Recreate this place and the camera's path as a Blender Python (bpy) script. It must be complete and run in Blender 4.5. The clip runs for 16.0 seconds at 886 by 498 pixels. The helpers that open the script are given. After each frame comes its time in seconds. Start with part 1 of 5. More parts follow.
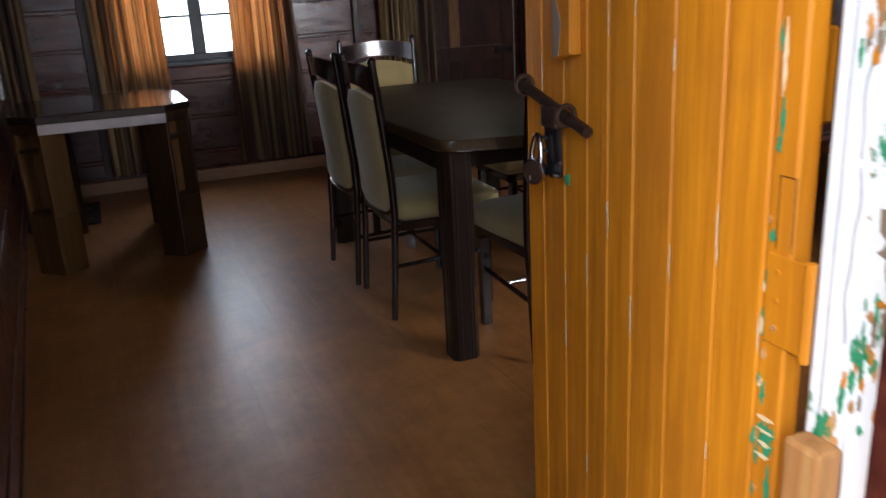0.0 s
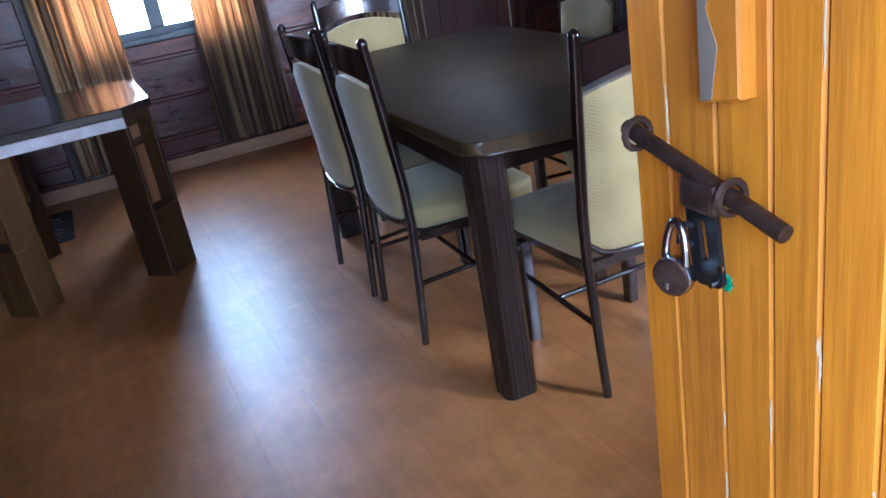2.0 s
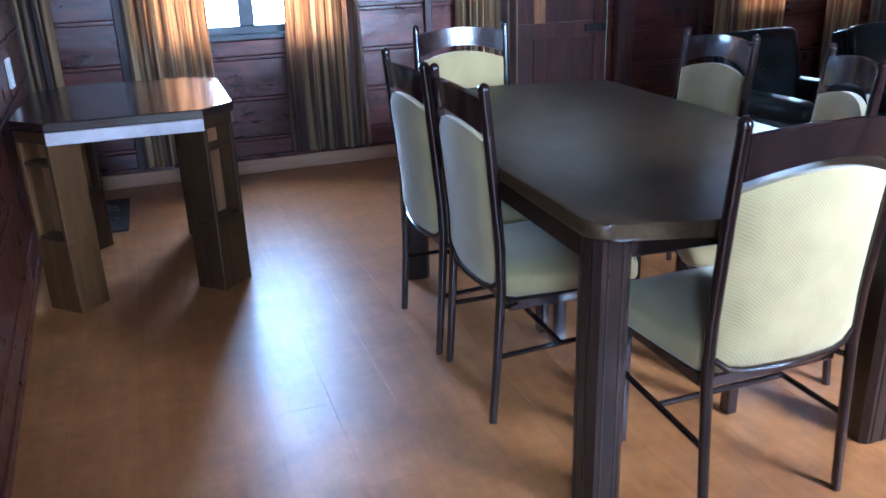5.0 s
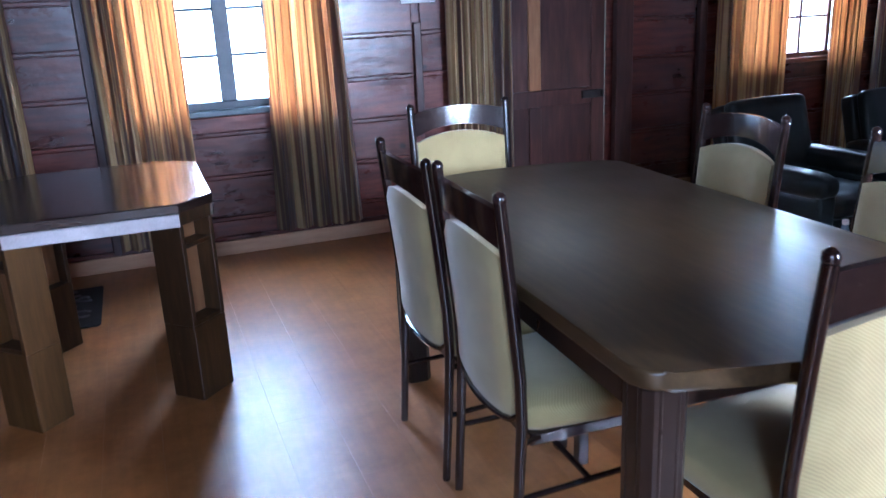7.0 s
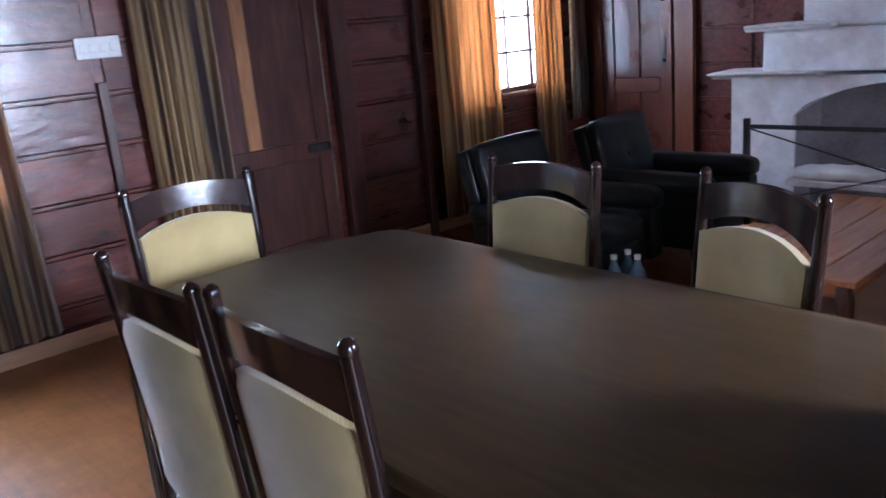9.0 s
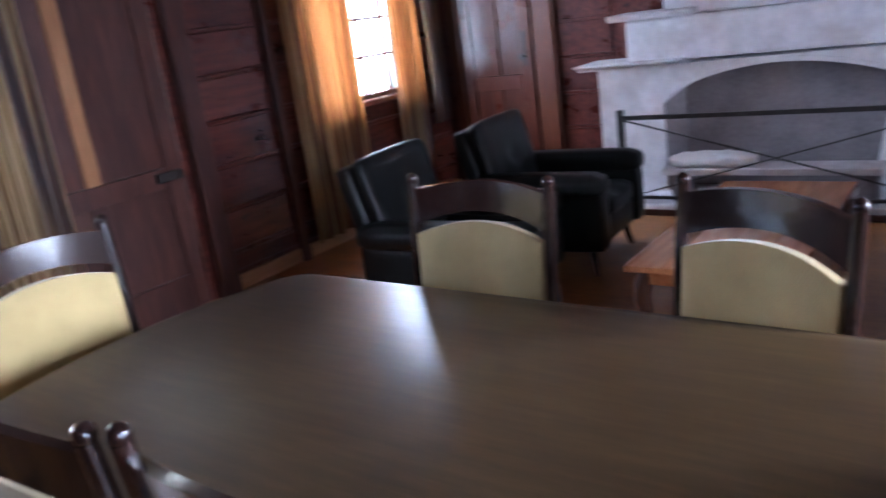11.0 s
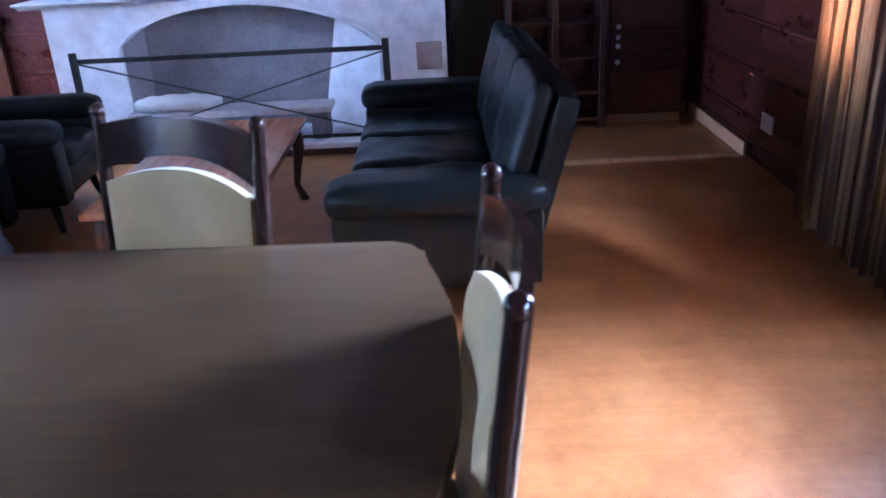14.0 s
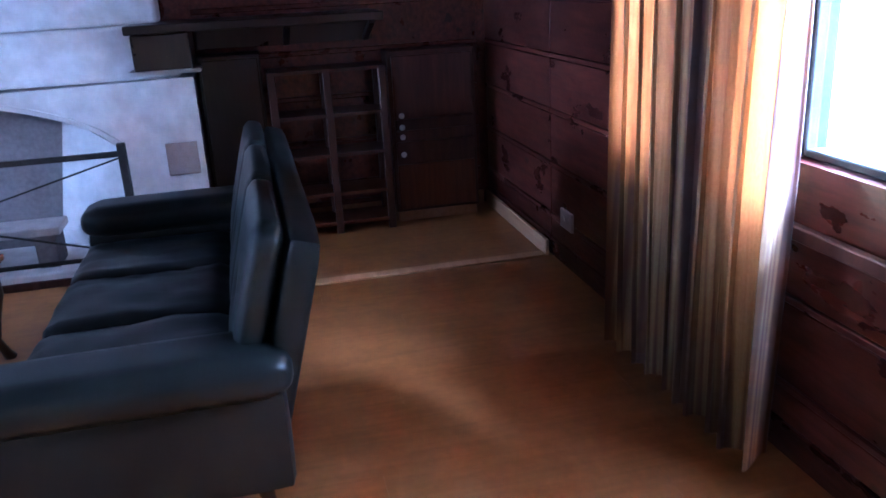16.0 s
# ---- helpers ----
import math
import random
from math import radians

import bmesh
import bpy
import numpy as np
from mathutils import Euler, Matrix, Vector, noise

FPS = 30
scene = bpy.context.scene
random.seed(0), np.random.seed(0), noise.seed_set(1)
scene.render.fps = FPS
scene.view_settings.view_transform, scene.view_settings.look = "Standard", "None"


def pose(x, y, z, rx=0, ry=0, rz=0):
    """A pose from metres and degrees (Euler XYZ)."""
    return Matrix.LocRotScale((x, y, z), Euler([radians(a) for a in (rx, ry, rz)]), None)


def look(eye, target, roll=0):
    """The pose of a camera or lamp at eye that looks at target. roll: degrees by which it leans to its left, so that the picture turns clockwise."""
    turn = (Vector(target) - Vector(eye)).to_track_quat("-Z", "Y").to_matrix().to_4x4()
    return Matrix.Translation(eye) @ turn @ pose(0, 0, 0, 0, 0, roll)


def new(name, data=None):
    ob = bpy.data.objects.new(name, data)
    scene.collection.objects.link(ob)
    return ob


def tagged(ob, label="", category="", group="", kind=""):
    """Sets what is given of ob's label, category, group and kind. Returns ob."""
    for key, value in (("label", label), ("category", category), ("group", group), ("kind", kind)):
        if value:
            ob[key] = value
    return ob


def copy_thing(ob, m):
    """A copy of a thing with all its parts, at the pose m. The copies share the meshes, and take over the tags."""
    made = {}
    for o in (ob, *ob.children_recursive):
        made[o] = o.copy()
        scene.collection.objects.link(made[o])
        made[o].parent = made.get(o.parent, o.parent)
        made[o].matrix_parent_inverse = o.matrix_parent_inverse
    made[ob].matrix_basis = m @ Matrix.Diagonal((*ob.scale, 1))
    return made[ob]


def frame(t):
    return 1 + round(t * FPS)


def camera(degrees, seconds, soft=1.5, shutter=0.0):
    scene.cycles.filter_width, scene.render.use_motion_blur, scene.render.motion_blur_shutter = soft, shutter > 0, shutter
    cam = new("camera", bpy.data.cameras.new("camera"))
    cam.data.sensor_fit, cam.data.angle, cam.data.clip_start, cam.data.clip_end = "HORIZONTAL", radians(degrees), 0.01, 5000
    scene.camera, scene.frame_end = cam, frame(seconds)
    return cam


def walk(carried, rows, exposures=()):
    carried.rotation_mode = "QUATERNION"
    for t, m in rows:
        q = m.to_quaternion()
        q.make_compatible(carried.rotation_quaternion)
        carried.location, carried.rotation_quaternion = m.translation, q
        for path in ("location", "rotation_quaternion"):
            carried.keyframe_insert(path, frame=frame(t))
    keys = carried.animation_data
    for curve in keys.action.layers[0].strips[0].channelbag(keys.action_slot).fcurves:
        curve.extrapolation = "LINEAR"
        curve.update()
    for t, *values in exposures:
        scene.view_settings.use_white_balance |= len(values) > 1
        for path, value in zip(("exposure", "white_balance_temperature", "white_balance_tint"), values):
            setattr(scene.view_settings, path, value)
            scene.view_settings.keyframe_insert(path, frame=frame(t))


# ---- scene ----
cam = camera(57.8, 16.0, 1.5, 0.5)
PATH = [
    (0, (0.251, -0.19, 1.193), (0.974, 1.578, 0.599), -3.2),
    (0.5, (0.27, 0.035, 1.198), (1.032, 1.77, 0.558), -2.9),
    (1, (0.291, 0.205, 1.195), (1.008, 1.947, 0.524), -2.9),
    (1.5, (0.372, 0.336, 1.237), (1.086, 2.071, 0.544), -3.6),
    (2, (0.41, 0.382, 1.305), (1.092, 2.098, 0.535), -10.1),
    (2.5, (0.425, 0.424, 1.315), (1.098, 2.137, 0.532), -8.7),
    (3, (0.392, 0.485, 1.321), (1.071, 2.2, 0.549), -5.7),
    (3.5, (0.387, 0.521, 1.309), (1.052, 2.247, 0.549), -4.2),
    (4, (0.377, 0.551, 1.308), (1.0, 2.298, 0.562), -2.7),
    (4.2, (0.37, 0.568, 1.313), (0.972, 2.326, 0.572), -2.4),
    (6.3, (0.395, 0.91, 1.404), (1.048, 2.696, 0.783), -1.3),
    (6.5, (0.415, 0.923, 1.416), (1.067, 2.712, 0.804), -1.7),
    (7, (0.444, 1.039, 1.411), (1.106, 2.833, 0.824), -2.7),
    (7.5, (0.489, 1.205, 1.397), (1.181, 3.004, 0.865), -3.0),
    (8, (0.541, 1.369, 1.4), (1.352, 3.117, 0.865), -2.6),
    (8.5, (0.55, 1.579, 1.388), (1.651, 3.166, 0.869), -2.9),
    (8.7, (0.551, 1.64, 1.409), (1.758, 3.147, 0.887), -3.6),
    (10.8, (0.703, 2.153, 1.423), (2.171, 3.398, 0.88), -8.9),
    (11, (0.717, 2.185, 1.418), (2.265, 3.32, 0.856), -7.9),
    (11.6, (0.744, 2.192, 1.4), (2.478, 2.958, 0.761), -5.6),
    (12, (0.722, 2.242, 1.386), (2.527, 2.778, 0.711), -4.2),
    (12.5, (0.695, 2.301, 1.356), (2.528, 2.618, 0.622), -3.5),
    (13, (0.687, 2.288, 1.348), (2.527, 2.318, 0.562), -1.0),
    (13.5, (0.697, 2.196, 1.346), (2.534, 2.181, 0.555), -1.6),
    (14, (0.748, 2.028, 1.354), (2.59, 2.049, 0.574), -2.9),
    (14.5, (0.852, 1.932, 1.372), (2.707, 1.946, 0.624), -3.9),
    (15, (1.035, 1.851, 1.356), (2.902, 1.685, 0.659), -2.3),
    (15.5, (1.246, 1.768, 1.375), (3.094, 1.385, 0.711), -1.9),
    (16, (1.462, 1.697, 1.357), (3.311, 1.291, 0.713), -3.1),
]
EXPOSURES = [(0.0, -0.55, 6100, 14), (0.8, 0.1, 5600, 14), (1.5, 0.75, 4850, 11), (2.5, 1.3, 4400, 9), (4.0, 1.5, 4250, 7), (6.5, 1.55, 4400, 11), (8.5, 1.45, 4900, 14), (11.0, 1.85, 5100, 18), (13.0, 2.4, 4450, 18), (16.0, 2.4, 4100, 16)]
walk(cam, [(t, look(eye, target, roll)) for t, eye, target, roll in PATH], EXPOSURES)

# ---- light and exposure ----
world = bpy.data.worlds.new("sky")
scene.world = world
world.use_nodes = True
wn, wl = world.node_tree.nodes, world.node_tree.links
sky = wn.new("ShaderNodeTexSky")
sky.sky_type, sky.sun_disc = "NISHITA", False
sky.sun_elevation, sky.sun_rotation = radians(34), radians(240)
wl.new(sky.outputs["Color"], wn["Background"].inputs["Color"])
wn["Background"].inputs["Strength"].default_value = 0.12

sun = new("sun", bpy.data.lights.new("sun", "SUN"))
sun.data.energy, sun.data.angle, sun.data.color = 5.0, radians(14), (1.0, 0.95, 0.88)
sun.matrix_world = look((0, 0, 8), (8.6, 5.0, 1.2))


def sky_lamp(name, at, target, width, height, watts, colour=(0.84, 0.92, 1.0)):
    """Daylight that comes in through an opening."""
    lamp = new(name, bpy.data.lights.new(name, "AREA"))
    lamp.data.shape, lamp.data.size, lamp.data.size_y = "RECTANGLE", width, height
    lamp.data.energy, lamp.data.color = watts, colour
    lamp.matrix_world = look(at, target)
    return lamp


F, G = 5.89, 0.36          # inner faces of the back and the front wall
END, TOP = 6.15, 2.45      # end wall and ceiling
sky_lamp("daylight_back_window", (0.965, F + 0.22, 1.45), (0.965, 0, 1.0), 1.0, 1.1, 52)
sky_lamp("daylight_lounge_window", (5.20, F + 0.22, 1.45), (5.20, 0, 1.0), 1.1, 1.1, 37)
sky_lamp("daylight_front_window", (3.30, -1.40, 1.95), (2.5, 1.8, 0.0), 1.4, 1.3, 250, (1.0, 0.96, 0.95))
sky_lamp("daylight_doorway", (-0.12, -1.30, 1.70), (1.1, 1.9, 0.1), 1.4, 1.5, 68)
sky_lamp("daylight_fanlight", (2.97, F + 0.22, 2.25), (2.97, 0, 0.9), 0.9, 0.28, 1.2, (1.0, 0.82, 0.74))


# ---- materials ----
def shader(name):
    m = bpy.data.materials.new(name)
    m.use_nodes = True
    n = m.node_tree.nodes
    return m, n, m.node_tree.links, n["Principled BSDF"]


def ramp(n, l, fac, stops):
    r = n.new("ShaderNodeValToRGB")
    r.color_ramp.elements[0].position, r.color_ramp.elements[0].color = stops[0][0], (*stops[0][1], 1)
    r.color_ramp.elements[1].position, r.color_ramp.elements[1].color = stops[-1][0], (*stops[-1][1], 1)
    for p, c in stops[1:-1]:
        r.color_ramp.elements.new(p).color = (*c, 1)
    l.new(fac, r.inputs["Fac"])
    return r.outputs["Color"]


def coords(n, l, stretch=(1, 1, 1), shift=True):
    tc = n.new("ShaderNodeTexCoord")
    mp = n.new("ShaderNodeMapping")
    mp.inputs["Scale"].default_value = stretch
    l.new(tc.outputs["Object"], mp.inputs["Vector"])
    if shift:
        info = n.new("ShaderNodeObjectInfo")
        mul = n.new("ShaderNodeMath")
        mul.operation = "MULTIPLY"
        mul.inputs[1].default_value = 37.0
        l.new(info.outputs["Random"], mul.inputs[0])
        comb = n.new("ShaderNodeCombineXYZ")
        for k in range(3):
            l.new(mul.outputs[0], comb.inputs[k])
        l.new(comb.outputs[0], mp.inputs["Location"])
    return mp.outputs["Vector"]


def noise_tex(n, l, vec, scale, detail=4.0, rough=0.55, warp=0.0):
    t = n.new("ShaderNodeTexNoise")
    t.inputs["Scale"].default_value, t.inputs["Detail"].default_value = scale, detail
    t.inputs["Roughness"].default_value = rough
    if warp:
        bend = n.new("ShaderNodeTexNoise")
        bend.inputs["Scale"].default_value, bend.inputs["Detail"].default_value = scale * 0.35, 2.0
        l.new(vec, bend.inputs["Vector"])
        add = n.new("ShaderNodeVectorMath")
        add.operation = "MULTIPLY_ADD"
        add.inputs[1].default_value = (warp / scale * 2,) * 3
        l.new(bend.outputs["Color"], add.inputs[0])
        l.new(vec, add.inputs[2])
        vec = add.outputs[0]
    l.new(vec, t.inputs["Vector"])
    return t.outputs["Fac"]


def mixed(n, l, a, b, fac, kind="MIX"):
    x = n.new("ShaderNodeMix")
    x.data_type, x.blend_type = "RGBA", kind
    for sock, v in ((x.inputs["Factor"], fac), (x.inputs["A"], a), (x.inputs["B"], b)):
        if isinstance(v, (int, float)):
            sock.default_value = v
        elif isinstance(v, tuple):
            sock.default_value = (*v, 1)
        else:
            l.new(v, sock)
    return x.outputs["Result"]


def bump(n, l, p, height, strength=0.2, distance=0.002):
    b = n.new("ShaderNodeBump")
    b.inputs["Strength"].default_value, b.inputs["Distance"].default_value = strength, distance
    l.new(height, b.inputs["Height"])
    l.new(b.outputs["Normal"], p.inputs["Normal"])


def gloss(n, l, p, fac, low, high):
    r = n.new("ShaderNodeMapRange")
    r.inputs["To Min"].default_value, r.inputs["To Max"].default_value = low, high
    l.new(fac, r.inputs["Value"])
    l.new(r.outputs["Result"], p.inputs["Roughness"])


def wood(name, dark, mid, light, along="x", rough=(0.25, 0.45), fine=1.0, wear=None, coat=0.0, relief=0.15, vary=(0.75, 1.2)):
    """Timber with its grain along one axis of the piece."""
    m, n, l, p = shader(name)
    s = {"x": (0.12, 1, 1), "y": (1, 0.12, 1), "z": (1, 1, 0.12)}[along]
    v = coords(n, l, s)
    grain = noise_tex(n, l, v, 42 * fine, 3, 0.55)
    broad = noise_tex(n, l, v, 6 * fine, 2, 0.5)
    c = ramp(n, l, grain, [(0.3, dark), (0.5, mid), (0.72, light)])
    c = mixed(n, l, c, ramp(n, l, broad, [(0.25, dark), (0.75, light)]), 0.4)
    info = n.new("ShaderNodeObjectInfo")
    span = n.new("ShaderNodeMapRange")
    span.inputs["To Min"].default_value, span.inputs["To Max"].default_value = vary
    l.new(info.outputs["Random"], span.inputs["Value"])
    hsv = n.new("ShaderNodeHueSaturation")
    l.new(span.outputs["Result"], hsv.inputs["Value"])
    l.new(c, hsv.inputs["Color"])
    c = hsv.outputs["Color"]
    if wear:
        spots = noise_tex(n, l, coords(n, l, (1, 1, 1)), 26, 5, 0.7)
        c = mixed(n, l, c, wear, ramp(n, l, spots, [(0.70, (0, 0, 0)), (0.76, (1, 1, 1))]))
    l.new(c, p.inputs["Base Color"])
    gloss(n, l, p, noise_tex(n, l, coords(n, l), 5, 4), *rough)
    p.inputs["Coat Weight"].default_value, p.inputs["Coat Roughness"].default_value = coat, 0.12
    bump(n, l, p, grain, relief, 0.001)
    return m


def plain(name, low, high, rough=(0.4, 0.6), scale=9.0, metal=0.0, relief=0.1, grit=120.0, spec=0.5):
    """Paint, metal, hide or plaster: two scales of variation and fine relief."""
    m, n, l, p = shader(name)
    v = coords(n, l)
    big = noise_tex(n, l, v, scale, 4)
    small = noise_tex(n, l, v, grit, 3)
    c = mixed(n, l, ramp(n, l, big, [(0.3, low), (0.7, high)]), ramp(n, l, small, [(0.3, low), (0.7, high)]), 0.35)
    l.new(c, p.inputs["Base Color"])
    gloss(n, l, p, big, *rough)
    p.inputs["Metallic"].default_value = metal
    p.inputs["Specular IOR Level"].default_value = spec
    bump(n, l, p, small, relief, 0.0015)
    return m


def orange_paint():
    """Oil paint over boards, brush-marked, rubbed and stained."""
    m, n, l, p = shader("orange_paint")
    brush = noise_tex(n, l, coords(n, l, (1, 1, 0.05)), 60, 5, 0.6)
    dirt = noise_tex(n, l, coords(n, l, (1, 1, 0.4)), 6, 5, 0.6, 0.4)
    chips = noise_tex(n, l, coords(n, l, (1, 1, 0.35)), 38, 5, 0.7)
    c = ramp(n, l, brush, [(0.3, (0.45, 0.150, 0.005)), (0.7, (0.66, 0.250, 0.009))])
    c = mixed(n, l, c, (0.37, 0.125, 0.010), ramp(n, l, dirt, [(0.46, (0, 0, 0)), (0.75, (0.8, 0.8, 0.8))]))
    c = mixed(n, l, c, (0.66, 0.42, 0.16), ramp(n, l, chips, [(0.735, (0, 0, 0)), (0.76, (1, 1, 1))]))
    l.new(c, p.inputs["Base Color"])
    gloss(n, l, p, dirt, 0.34, 0.6)
    p.inputs["Specular IOR Level"].default_value = 0.35
    bump(n, l, p, brush, 0.6, 0.003)
    return m


def peeling_white():
    """White gloss paint that has flaked to green and orange coats and bare wood."""
    m, n, l, p = shader("peeling_white_paint")
    a = noise_tex(n, l, coords(n, l, (1, 1, 0.6)), 11, 6, 0.62, 0.5)
    b = noise_tex(n, l, coords(n, l, (1, 1, 0.6)), 27, 6, 0.62, 0.8)
    crack = noise_tex(n, l, coords(n, l, (1, 1, 0.03)), 34, 3)
    c = ramp(n, l, b, [(0.3, (0.72, 0.75, 0.80)), (0.7, (0.84, 0.86, 0.88))])
    c = mixed(n, l, c, (0.25, 0.16, 0.12), ramp(n, l, crack, [(0.655, (0, 0, 0)), (0.67, (1, 1, 1))]))
    under = ramp(n, l, b, [(0.42, (0.03, 0.26, 0.12)), (0.47, (0.03, 0.22, 0.10)), (0.52, (0.60, 0.28, 0.08)), (0.6, (0.45, 0.34, 0.2))])
    c = mixed(n, l, c, under, ramp(n, l, a, [(0.60, (0, 0, 0)), (0.615, (1, 1, 1))]))
    l.new(c, p.inputs["Base Color"])
    gloss(n, l, p, b, 0.3, 0.6)
    bump(n, l, p, a, 0.5, 0.003)
    return m


def weave():
    """Upholstery: a fine diagonal weave in pale straw green."""
    m, n, l, p = shader("woven_upholstery")
    v = coords(n, l, shift=False)
    w = n.new("ShaderNodeTexWave")
    w.wave_type, w.bands_direction = "BANDS", "DIAGONAL"
    w.inputs["Scale"].default_value, w.inputs["Distortion"].default_value = 75, 1.5
    w.inputs["Detail"].default_value = 1.0
    l.new(v, w.inputs["Vector"])
    soil = noise_tex(n, l, coords(n, l), 6, 5)
    c = ramp(n, l, w.outputs["Fac"], [(0.2, (0.27, 0.205, 0.078)), (0.8, (0.40, 0.312, 0.128))])
    c = mixed(n, l, c, ramp(n, l, soil, [(0.35, (0.27, 0.20, 0.078)), (0.65, (0.39, 0.302, 0.125))]), 0.65)
    l.new(c, p.inputs["Base Color"])
    p.inputs["Roughness"].default_value = 0.85
    p.inputs["Sheen Weight"].default_value = 0.25
    bump(n, l, p, w.outputs["Fac"], 0.12, 0.0008)
    return m


def striped_cloth():
    """Curtain cloth: gold and brown stripes, lets light through."""
    m, n, l, p = shader("striped_curtain_cloth")
    v = coords(n, l, (1, 0.05, 0.01))
    st = noise_tex(n, l, v, 62, 2, 0.4)
    weft = noise_tex(n, l, coords(n, l, (1, 1, 0.3)), 220, 2)
    c = ramp(n, l, st, [(0.40, (0.022, 0.020, 0.024)), (0.47, (0.085, 0.060, 0.034)), (0.54, (0.28, 0.195, 0.080)), (0.64, (0.47, 0.35, 0.165))])
    c = mixed(n, l, c, ramp(n, l, weft, [(0.3, (0.55, 0.5, 0.45)), (0.7, (1, 1, 1))]), 0.5, "MULTIPLY")
    l.new(c, p.inputs["Base Color"])
    p.inputs["Roughness"].default_value, p.inputs["Sheen Weight"].default_value = 0.6, 0.3
    tr = n.new("ShaderNodeBsdfTranslucent")
    l.new(mixed(n, l, c, (1.0, 0.30, 0.06), 0.74), tr.inputs["Color"])
    mx = n.new("ShaderNodeMixShader")
    mx.inputs[0].default_value = 0.22
    l.new(p.outputs[0], mx.inputs[1])
    l.new(tr.outputs[0], mx.inputs[2])
    l.new(mx.outputs[0], n["Material Output"].inputs["Surface"])
    bump(n, l, p, weft, 0.15, 0.0008)
    return m


def plaster():
    """Whitewashed rough plaster, smoked brown higher up in patches."""
    m, n, l, p = shader("whitewashed_plaster")
    v = coords(n, l, shift=False)
    lump = noise_tex(n, l, v, 9, 6, 0.6, 0.3)
    soot = noise_tex(n, l, coords(n, l, (1, 1, 1.4), False), 2.3, 5, 0.6)
    fine = noise_tex(n, l, v, 60, 5)
    c = ramp(n, l, lump, [(0.3, (0.60, 0.59, 0.60)), (0.7, (0.82, 0.81, 0.82))])
    c = mixed(n, l, c, (0.46, 0.40, 0.35), ramp(n, l, soot, [(0.5, (0, 0, 0)), (0.8, (0.75, 0.75, 0.75))]))
    c = mixed(n, l, c, (0.5, 0.48, 0.47), ramp(n, l, fine, [(0.62, (0, 0, 0)), (0.8, (0.5, 0.5, 0.5))]))
    l.new(c, p.inputs["Base Color"])
    p.inputs["Roughness"].default_value = 0.8
    bump(n, l, p, lump, 0.6, 0.012)
    return m


def glow(name, stops, scale, strength):
    m, n, l, p = shader(name)
    e = n.new("ShaderNodeEmission")
    f = noise_tex(n, l, coords(n, l, shift=False), scale, 6, 0.65, 0.4)
    l.new(ramp(n, l, f, stops), e.inputs["Color"])
    e.inputs["Strength"].default_value = strength
    l.new(e.outputs[0], n["Material Output"].inputs["Surface"])
    return m


def laminate():
    """Orange-brown floor boards, cloudy and scuffed, with a soft sheen."""
    m, n, l, p = shader("oak_laminate")
    where = n.new("ShaderNodeNewGeometry").outputs["Position"]
    cloud = noise_tex(n, l, where, 5, 5, 0.62)
    fleck = noise_tex(n, l, where, 24, 3, 0.6)
    grain = noise_tex(n, l, coords(n, l, (1, 0.07, 1)), 34, 3)
    c = ramp(n, l, cloud, [(0.25, (0.25, 0.098, 0.024)), (0.5, (0.36, 0.150, 0.041)), (0.75, (0.45, 0.205, 0.066))])
    c = mixed(n, l, c, ramp(n, l, fleck, [(0.3, (0.74, 0.70, 0.66)), (0.75, (1.08, 1.08, 1.08))]), 0.5, "MULTIPLY")
    c = mixed(n, l, c, ramp(n, l, grain, [(0.35, (0.72, 0.68, 0.62)), (0.65, (1.1, 1.08, 1.05))]), 0.4, "MULTIPLY")
    l.new(c, p.inputs["Base Color"])
    gloss(n, l, p, cloud, 0.27, 0.46)
    bump(n, l, p, cloud, 0.06, 0.002)
    return m


